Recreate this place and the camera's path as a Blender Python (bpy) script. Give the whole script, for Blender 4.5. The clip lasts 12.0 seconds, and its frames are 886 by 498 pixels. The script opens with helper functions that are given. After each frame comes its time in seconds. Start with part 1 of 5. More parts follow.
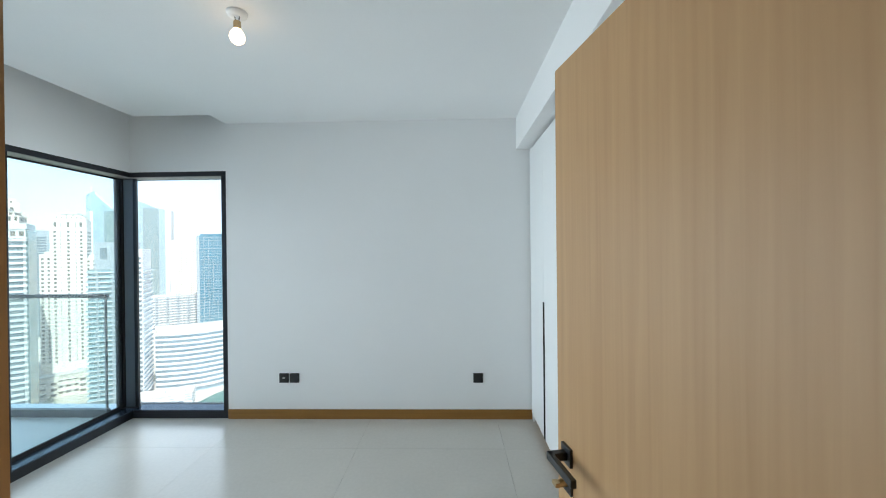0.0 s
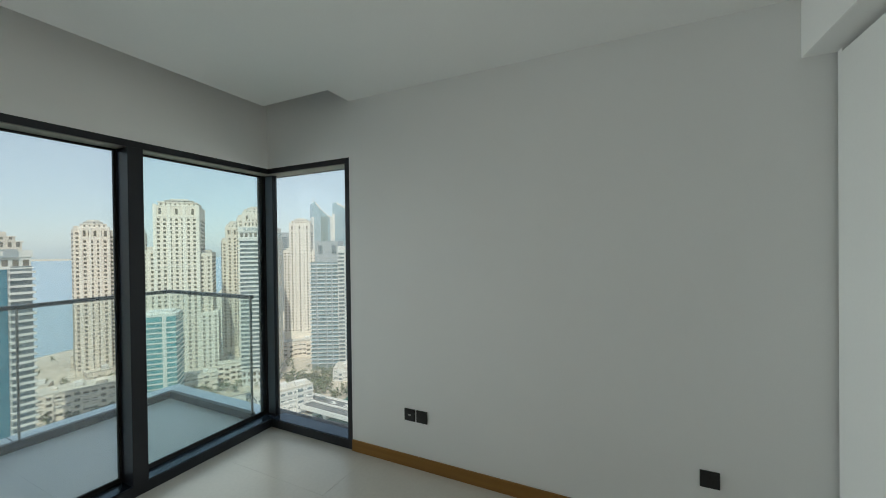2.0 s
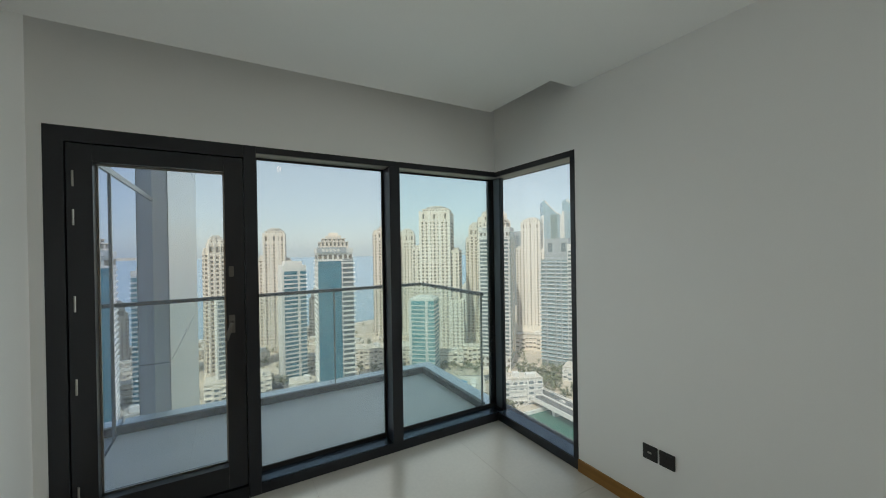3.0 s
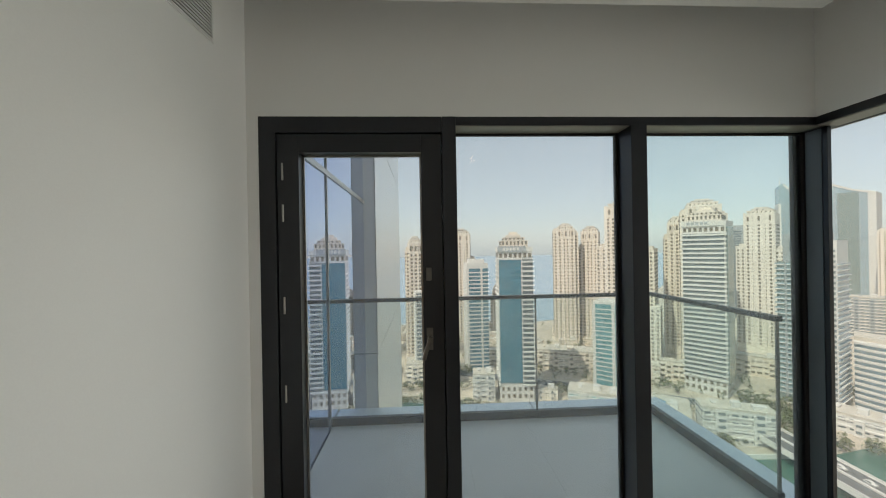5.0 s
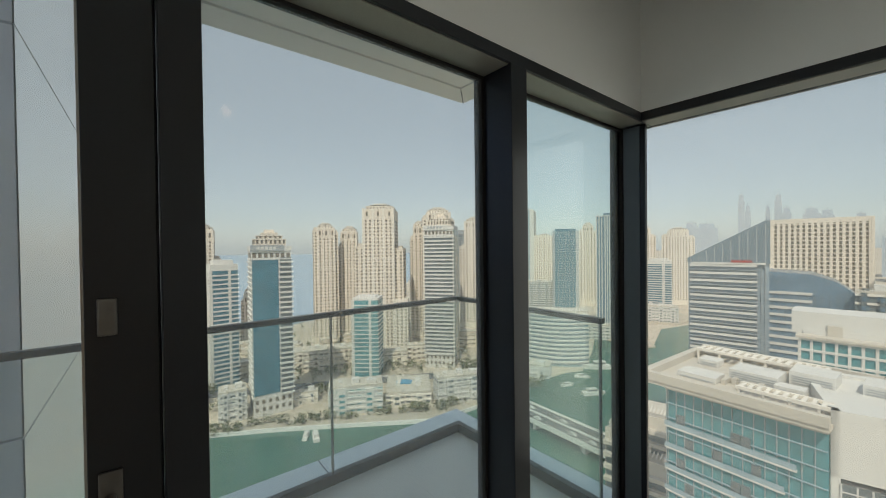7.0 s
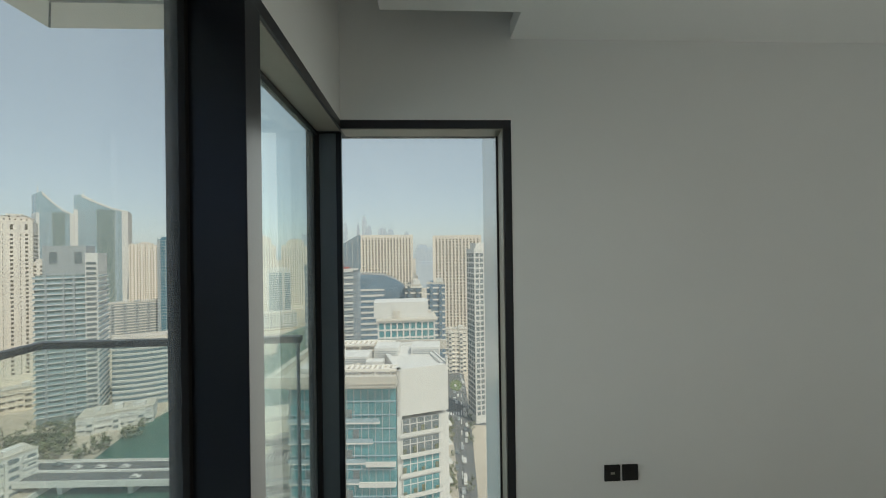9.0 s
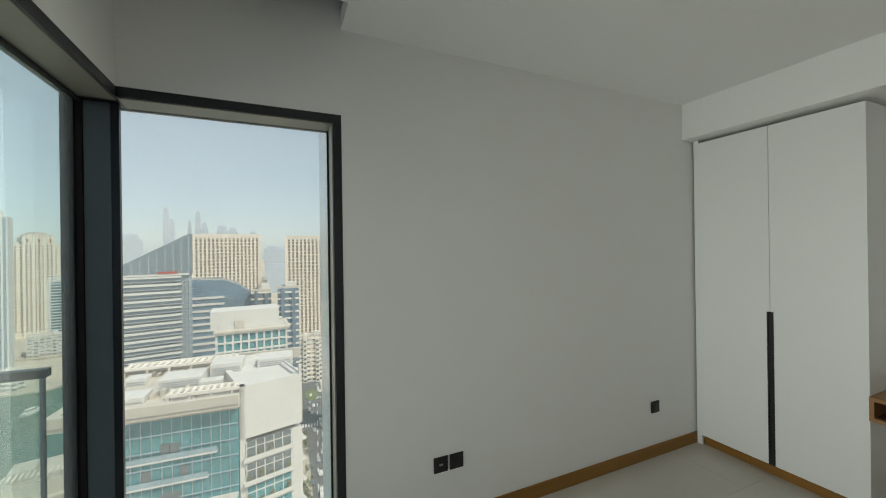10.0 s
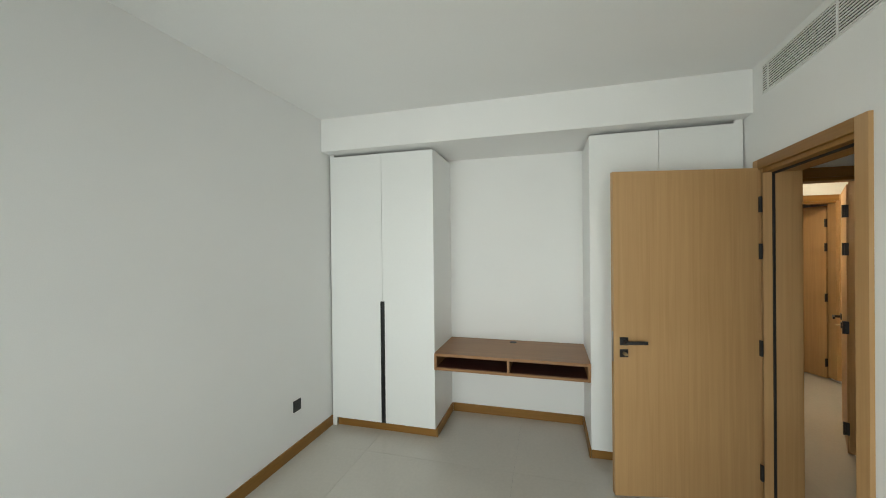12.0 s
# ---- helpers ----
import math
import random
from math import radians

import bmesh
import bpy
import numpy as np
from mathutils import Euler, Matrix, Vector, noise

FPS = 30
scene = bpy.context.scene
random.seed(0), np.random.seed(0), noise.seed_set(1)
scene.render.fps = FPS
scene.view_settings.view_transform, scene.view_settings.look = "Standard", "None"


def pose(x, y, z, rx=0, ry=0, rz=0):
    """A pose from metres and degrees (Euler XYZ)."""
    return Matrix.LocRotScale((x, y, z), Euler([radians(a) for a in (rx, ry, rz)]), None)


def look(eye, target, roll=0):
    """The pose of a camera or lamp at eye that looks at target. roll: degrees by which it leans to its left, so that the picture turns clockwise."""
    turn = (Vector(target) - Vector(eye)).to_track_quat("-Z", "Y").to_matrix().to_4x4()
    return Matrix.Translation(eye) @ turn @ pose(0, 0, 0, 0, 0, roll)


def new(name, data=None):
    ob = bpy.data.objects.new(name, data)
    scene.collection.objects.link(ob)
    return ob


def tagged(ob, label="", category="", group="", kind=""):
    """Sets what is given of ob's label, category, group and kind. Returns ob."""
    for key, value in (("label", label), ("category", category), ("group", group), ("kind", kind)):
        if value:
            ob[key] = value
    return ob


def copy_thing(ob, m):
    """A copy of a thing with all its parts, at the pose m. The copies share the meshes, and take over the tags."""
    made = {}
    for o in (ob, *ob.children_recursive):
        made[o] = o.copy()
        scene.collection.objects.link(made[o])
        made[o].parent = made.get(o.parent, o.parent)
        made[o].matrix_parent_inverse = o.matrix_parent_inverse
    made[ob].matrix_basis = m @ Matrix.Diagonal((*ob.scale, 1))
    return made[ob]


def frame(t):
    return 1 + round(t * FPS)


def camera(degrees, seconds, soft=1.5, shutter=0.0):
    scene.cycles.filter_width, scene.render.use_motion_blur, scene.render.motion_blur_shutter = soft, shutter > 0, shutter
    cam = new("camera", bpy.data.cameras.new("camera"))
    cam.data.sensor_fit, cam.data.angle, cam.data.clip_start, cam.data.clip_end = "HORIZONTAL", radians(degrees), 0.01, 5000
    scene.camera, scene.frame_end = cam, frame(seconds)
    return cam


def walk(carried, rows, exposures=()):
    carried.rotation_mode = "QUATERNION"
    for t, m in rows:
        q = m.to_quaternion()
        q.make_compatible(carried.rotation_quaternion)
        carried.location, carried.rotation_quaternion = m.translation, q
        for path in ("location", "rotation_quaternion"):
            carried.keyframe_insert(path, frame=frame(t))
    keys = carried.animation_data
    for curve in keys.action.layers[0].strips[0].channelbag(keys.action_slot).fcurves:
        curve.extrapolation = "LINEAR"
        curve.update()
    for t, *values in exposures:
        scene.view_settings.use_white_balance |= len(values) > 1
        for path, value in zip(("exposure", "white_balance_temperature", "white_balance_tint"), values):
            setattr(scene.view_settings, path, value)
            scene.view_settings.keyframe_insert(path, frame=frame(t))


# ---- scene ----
cam = camera(99.9, 12.0, 1.0)
PATH = [
    (0, (3.129, -3.535, 1.601), (3.076, -1.535, 1.593), -0.6),
    (0.5, (3.125, -3.155, 1.594), (3.072, -1.156, 1.588), -0.6),
    (1, (3.134, -2.88, 1.61), (2.927, -0.891, 1.6), -0.7),
    (1.5, (3.027, -2.594, 1.605), (2.504, -0.664, 1.604), -0.7),
    (2, (2.945, -2.403, 1.628), (2.077, -0.602, 1.613), -0.7),
    (2.5, (2.935, -2.243, 1.644), (1.563, -0.788, 1.635), -1.0),
    (3, (2.847, -2.234, 1.649), (1.115, -1.234, 1.639), -0.9),
    (3.5, (2.722, -2.228, 1.652), (0.781, -1.747, 1.641), -0.7),
    (3.7, (2.619, -2.27, 1.648), (0.653, -1.90, 1.641), -0.8),
    (5.3, (1.851, -2.241, 1.645), (-0.147, -2.142, 1.644), -1.0),
    (5.5, (1.735, -2.254, 1.643), (-0.256, -2.061, 1.646), -1.0),
    (6, (1.452, -2.242, 1.618), (-0.466, -1.676, 1.623), -1.0),
    (6.5, (1.17, -2.21, 1.631), (-0.593, -1.267, 1.636), -0.9),
    (6.7, (1.071, -2.192, 1.639), (-0.622, -1.128, 1.63), -0.8),
    (8.3, (0.477, -2.06, 1.625), (-0.088, -0.141, 1.635), -0.7),
    (8.5, (0.46, -2.07, 1.625), (0.085, -0.105, 1.64), -0.7),
    (9, (0.462, -2.066, 1.637), (0.553, -0.068, 1.642), -0.8),
    (9.5, (0.527, -2.043, 1.644), (0.98, -0.096, 1.643), -0.8),
    (10, (0.626, -2.03, 1.638), (1.44, -0.203, 1.639), -0.8),
    (10.5, (0.652, -2.016, 1.617), (1.826, -0.397, 1.629), -0.7),
    (11, (0.62, -1.985, 1.605), (2.143, -0.689, 1.62), -0.6),
    (11.5, (0.662, -1.995, 1.615), (2.423, -1.047, 1.622), -0.6),
    (12, (0.76, -1.988, 1.638), (2.685, -1.445, 1.63), -0.6),
]
EXPOSURES = [(0.0, 1.1, 5750, 4), (0.5, 0.65, 5950, 5), (1.0, 0.45, 6150, 3), (1.5, 0.3, 6300, 1), (2.5, 0.0, 6600, 2), (3.5, 0.1, 6700, 4), (5.5, 0.1, 7250, 8), (6.5, -0.05, 7150, 6), (8.5, -0.32, 7000, 3), (9.0, -0.15, 6800, 2), (10.0, 0.05, 6900, 3), (10.5, 0.15, 7500, 5), (11.0, 0.25, 7600, 4), (11.5, 0.6, 7500, 4), (12.0, 0.84, 6800, 4)]
walk(cam, [(t, look(eye, aim, roll)) for t, eye, aim, roll in PATH], EXPOSURES)

# world: hazy bright sky, sun behind the building from the south-east
SUN_ELEVATION, SUN_AZIMUTH = 52, 140
world = bpy.data.worlds.new("world")
scene.world = world
world.use_nodes = True
wn = world.node_tree
sky = wn.nodes.new("ShaderNodeTexSky")
sky.sky_type = "NISHITA"
sky.sun_disc = False
sky.sun_elevation = radians(SUN_ELEVATION)
sky.sun_rotation = radians(SUN_AZIMUTH)
sky.dust_density = 0.6
sky.air_density = 1.0
background = wn.nodes["Background"]
haze = wn.nodes.new("ShaderNodeHueSaturation")
haze.inputs["Saturation"].default_value = 0.62
wn.links.new(sky.outputs[0], haze.inputs["Color"])
veil = wn.nodes.new("ShaderNodeMix")
veil.data_type = "RGBA"
veil.inputs[0].default_value = 0.58
veil.inputs[7].default_value = (3.5, 4.15, 5.15, 1)
wn.links.new(haze.outputs[0], veil.inputs[6])
wn.links.new(veil.outputs[2], background.inputs[0])
background.inputs[1].default_value = 0.166
sun_data = bpy.data.lights.new("sun", "SUN")
sun_data.energy, sun_data.angle, sun_data.color = 3.6, radians(0.6), (1.0, 0.95, 0.87)
az, el = radians(SUN_AZIMUTH), radians(SUN_ELEVATION)
sun_way = Vector((math.sin(az) * math.cos(el), math.cos(az) * math.cos(el), math.sin(el)))
sun = new("sun", sun_data)
sun.matrix_world = look(sun_way * 300, (0, 0, 0))

# daylight in the window openings, one lamp to each pane: (middle, width, height, turn about z)
DAYLIGHT = 5.0
for place, wide, high, turn in (((0.006, -1.57, 1.18), 0.95, 2.2, -90), ((0.006, -0.50, 1.18), 0.95, 2.2, -90), ((0.006, -2.59, 1.2), 0.66, 1.95, -90), ((0.45, -0.006, 1.18), 0.86, 2.2, 180)):
    day = bpy.data.lights.new("daylight", "AREA")
    day.shape, day.size, day.size_y = "RECTANGLE", wide, high
    day.energy, day.color = DAYLIGHT * wide * high / 2.1, (0.955, 0.98, 0.975)
    day.spread = radians(102)
    new("daylight", day).matrix_world = pose(*place, 89, 0, turn)


# ---- materials ----
def material(name, colour, rough=0.6, metal=0.0, scale=8.0, vary=0.06, bump=0.05, fine=60.0, coat=0.0, spec=0.5, random_tint=0.0, stretch=(1, 1, 1)):
    """A paint, stone, metal or wood with variation at two scales and fine relief."""
    m = bpy.data.materials.new(name)
    m.use_nodes = True
    nt = m.node_tree
    b = nt.nodes["Principled BSDF"]
    tc = nt.nodes.new("ShaderNodeTexCoord")
    mp = nt.nodes.new("ShaderNodeMapping")
    mp.inputs["Scale"].default_value = stretch
    nt.links.new(tc.outputs["Object"], mp.inputs[0])
    big, small = nt.nodes.new("ShaderNodeTexNoise"), nt.nodes.new("ShaderNodeTexNoise")
    for node, sc in ((big, scale), (small, fine)):
        node.inputs["Scale"].default_value = sc
        node.inputs["Detail"].default_value = 4
        nt.links.new(mp.outputs[0], node.inputs["Vector"])
    add = nt.nodes.new("ShaderNodeMath")
    add.operation = "ADD"
    nt.links.new(big.outputs["Fac"], add.inputs[0])
    nt.links.new(small.outputs["Fac"], add.inputs[1])
    rng = nt.nodes.new("ShaderNodeMapRange")
    rng.inputs["From Min"].default_value, rng.inputs["From Max"].default_value = 0.6, 1.4
    rng.inputs["To Min"].default_value, rng.inputs["To Max"].default_value = 1 - vary, 1 + vary
    nt.links.new(add.outputs[0], rng.inputs["Value"])
    value = rng.outputs[0]
    if random_tint:
        info = nt.nodes.new("ShaderNodeObjectInfo")
        r2 = nt.nodes.new("ShaderNodeMapRange")
        r2.inputs["To Min"].default_value, r2.inputs["To Max"].default_value = 1 - random_tint, 1 + random_tint
        nt.links.new(info.outputs["Random"], r2.inputs["Value"])
        mul = nt.nodes.new("ShaderNodeMath")
        mul.operation = "MULTIPLY"
        nt.links.new(value, mul.inputs[0])
        nt.links.new(r2.outputs[0], mul.inputs[1])
        value = mul.outputs[0]
    hsv = nt.nodes.new("ShaderNodeHueSaturation")
    hsv.inputs["Color"].default_value = (*colour, 1)
    nt.links.new(value, hsv.inputs["Value"])
    nt.links.new(hsv.outputs[0], b.inputs["Base Color"])
    b.inputs["Roughness"].default_value = rough
    b.inputs["Metallic"].default_value = metal
    b.inputs["Coat Weight"].default_value = coat
    b.inputs["Specular IOR Level"].default_value = spec
    if bump:
        bp = nt.nodes.new("ShaderNodeBump")
        bp.inputs["Strength"].default_value = bump
        bp.inputs["Distance"].default_value = 0.01
        nt.links.new(small.outputs["Fac"], bp.inputs["Height"])
        nt.links.new(bp.outputs[0], b.inputs["Normal"])
    return m


def wood(name, light, dark, rough=0.45, along="Z", bump=0.04):
    """Oak veneer: long grain streaks along one axis, with slow drift and fine pores."""
    m = bpy.data.materials.new(name)
    m.use_nodes = True
    nt = m.node_tree
    b = nt.nodes["Principled BSDF"]
    tc = nt.nodes.new("ShaderNodeTexCoord")
    mp = nt.nodes.new("ShaderNodeMapping")
    mp.inputs["Scale"].default_value = {"X": (0.6, 22, 22), "Y": (22, 0.6, 22), "Z": (22, 22, 0.6)}[along]
    nt.links.new(tc.outputs["Object"], mp.inputs[0])
    grain = nt.nodes.new("ShaderNodeTexNoise")
    grain.inputs["Scale"].default_value, grain.inputs["Detail"].default_value, grain.inputs["Distortion"].default_value = 2.0, 8, 0.6
    nt.links.new(mp.outputs[0], grain.inputs["Vector"])
    slow = nt.nodes.new("ShaderNodeTexNoise")
    slow.inputs["Scale"].default_value = 1.3
    nt.links.new(tc.outputs["Object"], slow.inputs["Vector"])
    mixf = nt.nodes.new("ShaderNodeMath")
    mixf.operation = "MULTIPLY_ADD"
    mixf.inputs[1].default_value = 0.6
    nt.links.new(grain.outputs["Fac"], mixf.inputs[0])
    half = nt.nodes.new("ShaderNodeMath")
    half.operation = "MULTIPLY"
    half.inputs[1].default_value = 0.4
    nt.links.new(slow.outputs["Fac"], half.inputs[0])
    nt.links.new(half.outputs[0], mixf.inputs[2])
    ramp = nt.nodes.new("ShaderNodeValToRGB")
    ramp.color_ramp.elements[0].position, ramp.color_ramp.elements[1].position = 0.3, 0.7
    ramp.color_ramp.elements[0].color, ramp.color_ramp.elements[1].color = (*dark, 1), (*light, 1)
    nt.links.new(mixf.outputs[0], ramp.inputs[0])
    nt.links.new(ramp.outputs[0], b.inputs["Base Color"])
    b.inputs["Roughness"].default_value = rough
    bp = nt.nodes.new("ShaderNodeBump")
    bp.inputs["Strength"].default_value, bp.inputs["Distance"].default_value = bump, 0.005
    nt.links.new(grain.outputs["Fac"], bp.inputs["Height"])
    nt.links.new(bp.outputs[0], b.inputs["Normal"])
    return m


def glass(name, colour, gloss=1.0, haze_film=0.0):
    """Clear flat glass: lets the view through, mirrors by Fresnel, with a thin pale film that imitates outdoor haze."""
    m = bpy.data.materials.new(name)
    m.use_nodes = True
    nt = m.node_tree
    nt.nodes.remove(nt.nodes["Principled BSDF"])
    out = nt.nodes["Material Output"]
    tr, gl = nt.nodes.new("ShaderNodeBsdfTransparent"), nt.nodes.new("ShaderNodeBsdfGlossy")
    tr.inputs[0].default_value = (*colour, 1)
    gl.inputs["Roughness"].default_value = 0.0
    fr = nt.nodes.new("ShaderNodeLayerWeight")
    p5 = nt.nodes.new("ShaderNodeMath")
    p5.operation = "POWER"
    p5.inputs[1].default_value = 5.0
    nt.links.new(fr.outputs["Facing"], p5.inputs[0])
    k = nt.nodes.new("ShaderNodeMath")
    k.operation = "MULTIPLY_ADD"
    k.inputs[1].default_value, k.inputs[2].default_value = 0.9 * gloss, 0.03 * gloss
    nt.links.new(p5.outputs[0], k.inputs[0])
    mix = nt.nodes.new("ShaderNodeMixShader")
    nt.links.new(k.outputs[0], mix.inputs[0])
    nt.links.new(tr.outputs[0], mix.inputs[1])
    nt.links.new(gl.outputs[0], mix.inputs[2])
    last = mix
    if haze_film:
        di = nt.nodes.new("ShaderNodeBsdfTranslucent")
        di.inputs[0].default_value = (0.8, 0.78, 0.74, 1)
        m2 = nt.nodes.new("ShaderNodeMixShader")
        m2.inputs[0].default_value = haze_film
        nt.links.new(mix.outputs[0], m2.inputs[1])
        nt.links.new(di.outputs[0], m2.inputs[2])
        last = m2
    nt.links.new(last.outputs[0], out.inputs[0])
    return m


def glow(name, colour, strength):
    m = bpy.data.materials.new(name)
    m.use_nodes = True
    b = m.node_tree.nodes["Principled BSDF"]
    b.inputs["Base Color"].default_value = (0.9, 0.88, 0.82, 1)
    b.inputs["Emission Color"].default_value = (*colour, 1)
    b.inputs["Emission Strength"].default_value = strength
    return m


M = {
    "wall": material("wall_paint", (0.88, 0.88, 0.87), 0.75, scale=1.5, vary=0.02, bump=0.03, fine=180),
    "ceiling": material("ceiling_paint", (0.90, 0.90, 0.89), 0.85, scale=1.2, vary=0.02, bump=0.02, fine=160),
    "lacquer": material("white_lacquer", (0.86, 0.87, 0.86), 0.38, scale=1.0, vary=0.015, bump=0.01, fine=90),
    "tile": material("porcelain_tile", (0.57, 0.54, 0.485), 0.22, scale=2.2, vary=0.05, bump=0.012, fine=40, random_tint=0.015),
    "grout": material("grout", (0.55, 0.53, 0.49), 0.9, scale=20, vary=0.1),
    "deck": material("balcony_tile", (0.84, 0.85, 0.84), 0.34, scale=3, vary=0.12, bump=0.05, fine=50, random_tint=0.03),
    "oak": wood("oak_veneer", (0.53, 0.325, 0.148), (0.42, 0.243, 0.10)),
    "oak_flat": wood("oak_skirting", (0.31, 0.15, 0.028), (0.23, 0.105, 0.018), along="X"),
    "oak_flat_y": wood("oak_skirting_y", (0.31, 0.15, 0.028), (0.23, 0.105, 0.018), along="Y"),
    "walnut": wood("desk_veneer", (0.34, 0.17, 0.066), (0.25, 0.115, 0.042), along="Y", rough=0.4),
    "walnut_dark": wood("desk_inside", (0.10, 0.03, 0.02), (0.06, 0.018, 0.012), along="Y", rough=0.5),
    "black": material("black_metal", (0.012, 0.012, 0.013), 0.4, scale=30, vary=0.1, bump=0.02),
    "black_plastic": material("black_plastic", (0.015, 0.015, 0.016), 0.45, scale=30, vary=0.1, bump=0.02),
    "frame": material("dark_aluminium", (0.012, 0.014, 0.019), 0.3, scale=14, vary=0.12, bump=0.02, fine=200, spec=0.5),
    # outdoor reflections on the dark frame metal, put into three paler base colours
    "reveal": material("reveal_reflection_tan", (0.30, 0.28, 0.24), 0.42, 0.2, scale=10, vary=0.06, bump=0.01, fine=150),
    "post_face": material("post_reflection_grey", (0.13, 0.15, 0.165), 0.4, 0.2, scale=10, vary=0.06, bump=0.01, fine=150),
    "sill_face": material("glossy_sill_sky_tint", (0.08, 0.11, 0.15), 0.22, 0.6, scale=10, vary=0.1, bump=0.01, fine=150),
    "bronze": material("dark_bronze_metal", (0.17, 0.16, 0.15), 0.35, 0.8, scale=20, vary=0.1),
    "steel": material("brushed_steel", (0.42, 0.41, 0.39), 0.35, 1.0, scale=20, vary=0.1),
    "brass": material("worn_brass", (0.55, 0.42, 0.24), 0.35, 1.0, scale=20, vary=0.12),
    "rail": material("handrail_metal", (0.045, 0.042, 0.038), 0.4, scale=20, vary=0.1),
    "cladding": material("white_cladding", (0.88, 0.89, 0.89), 0.3, 0.35, scale=1.5, vary=0.04, bump=0.01),
    "grey_cladding": material("grey_cladding", (0.42, 0.43, 0.43), 0.4, scale=1.5, vary=0.05, bump=0.01),
    "ledge": material("ledge_metal", (0.74, 0.79, 0.84), 0.28, 0.75, scale=1.5, vary=0.04, bump=0.01),
    "soffit": material("balcony_soffit", (0.82, 0.80, 0.75), 0.8, scale=1.5, vary=0.04),
    # pale film in the panes: the haze over the city put into the glass
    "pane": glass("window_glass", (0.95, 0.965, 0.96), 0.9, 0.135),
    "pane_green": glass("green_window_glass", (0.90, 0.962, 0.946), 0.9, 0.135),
    "rail_pane": glass("balustrade_glass", (0.93, 0.97, 0.955), 0.9, 0.03),
    "mirror": material("reflective_glass", (0.42, 0.50, 0.74), 0.01, 1.0, vary=0.01, bump=0.0),
    "bulb": glow("lit_bulb", (1.0, 0.62, 0.34), 3.5),
    # strong glow for a bulb added out of view in the hall
    "hall_fill_bulb": glow("hall_fill_glow", (1.0, 0.82, 0.6), 260.0),
    "rubber": material("black_rubber", (0.015, 0.014, 0.014), 0.7, vary=0.1),
}


# ---- mesh helpers ----
def box_into(bm, lo, hi, m=None):
    """Adds a box between two corners to a bmesh."""
    x0, y0, z0 = lo
    x1, y1, z1 = hi
    vs = [bm.verts.new(m @ Vector(c) if m else c) for c in ((x0, y0, z0), (x1, y0, z0), (x1, y1, z0), (x0, y1, z0), (x0, y0, z1), (x1, y0, z1), (x1, y1, z1), (x0, y1, z1))]
    return [bm.faces.new([vs[i] for i in f]) for f in ((3, 2, 1, 0), (4, 5, 6, 7), (0, 1, 5, 4), (1, 2, 6, 5), (2, 3, 7, 6), (3, 0, 4, 7))]


def boxes(*pairs, m=None, bevel=0.0):
    bm = bmesh.new()
    for lo, hi in pairs:
        box_into(bm, lo, hi, m)
    if bevel:
        bmesh.ops.bevel(bm, geom=bm.edges[:], offset=bevel, segments=2, affect="EDGES", profile=0.6)
    return bm


def prism(outline, axis, a, b):
    """A solid of the given outline (two coordinates a corner) drawn out along an axis from a to b."""
    bm = bmesh.new()

    def place(p, h):
        return {"x": (h, p[0], p[1]), "y": (p[0], h, p[1]), "z": (p[0], p[1], h)}[axis]
    lo, hi = [bm.verts.new(place(p, a)) for p in outline], [bm.verts.new(place(p, b)) for p in outline]
    bm.faces.new(lo[::-1]), bm.faces.new(hi)
    n = len(outline)
    for i in range(n):
        bm.faces.new((lo[i], lo[(i + 1) % n], hi[(i + 1) % n], hi[i]))
    bmesh.ops.recalc_face_normals(bm, faces=bm.faces[:])
    return bm


def rod(a, b, r, sides=16, r2=None):
    """A round bar from a to b."""
    bm = bmesh.new()
    a, b = Vector(a), Vector(b)
    m = Matrix.Translation((a + b) / 2) @ (b - a).to_track_quat("Z", "Y").to_matrix().to_4x4()
    bmesh.ops.create_cone(bm, cap_ends=True, segments=sides, radius1=r, radius2=r if r2 is None else r2, depth=(b - a).length, matrix=m)
    return bm


def lathe(profile, sides=24, m=None):
    """A turned body from (radius, height) pairs."""
    bm = bmesh.new()
    rings = []
    for r, z in profile:
        rings.append([bm.verts.new((r * math.cos(2 * math.pi * i / sides), r * math.sin(2 * math.pi * i / sides), z)) for i in range(sides)])
    for lo, hi in zip(rings, rings[1:]):
        for i in range(sides):
            bm.faces.new((lo[i], lo[(i + 1) % sides], hi[(i + 1) % sides], hi[i]))
    bm.faces.new(rings[0][::-1]), bm.faces.new(rings[-1])
    if m:
        bm.transform(m)
    return bm


def joined(*bms):
    out = bmesh.new()
    for b in bms:
        me = bpy.data.meshes.new("scratch")
        b.to_mesh(me)
        b.free()
        out.from_mesh(me)
        bpy.data.meshes.remove(me)
    return out


def part(name, bm, mat, parent=None, label="", smooth=False):
    me = bpy.data.meshes.new(name)
    bm.to_mesh(me)
    bm.free()
    me.materials.append(mat)
    if smooth:
        for p in me.polygons:
            p.use_smooth = True
    ob = new(name, me)
    if parent is not None:
        ob.parent = parent
    if label:
        tagged(ob, label)
    return ob


def thing(name, label, category, group="", kind="", at=None):
    e = new(name)
    e.empty_display_size = 0.1
    if at is not None:
        e.matrix_basis = at
    return tagged(e, label, category, group, kind)


def structure(name, bm, mat, label, category):
    return tagged(part(name, bm, mat), label, category, kind="structure")


# ---- the room: north wall y = 0, window wall x = 0, joinery front x = 3.85 ----
CEIL, HEAD = 2.815, 2.36
NWIN = 0.947
SKEW = pose(0, -3.165, 0, 0, 0, -2.37)       # the entrance wall runs a little askew
FL = -0.028                                   # floor level
DOOR_A, DOOR_B, DOOR_H = 2.788, 3.645, 2.125    # entrance opening, along that wall
WT = 0.2

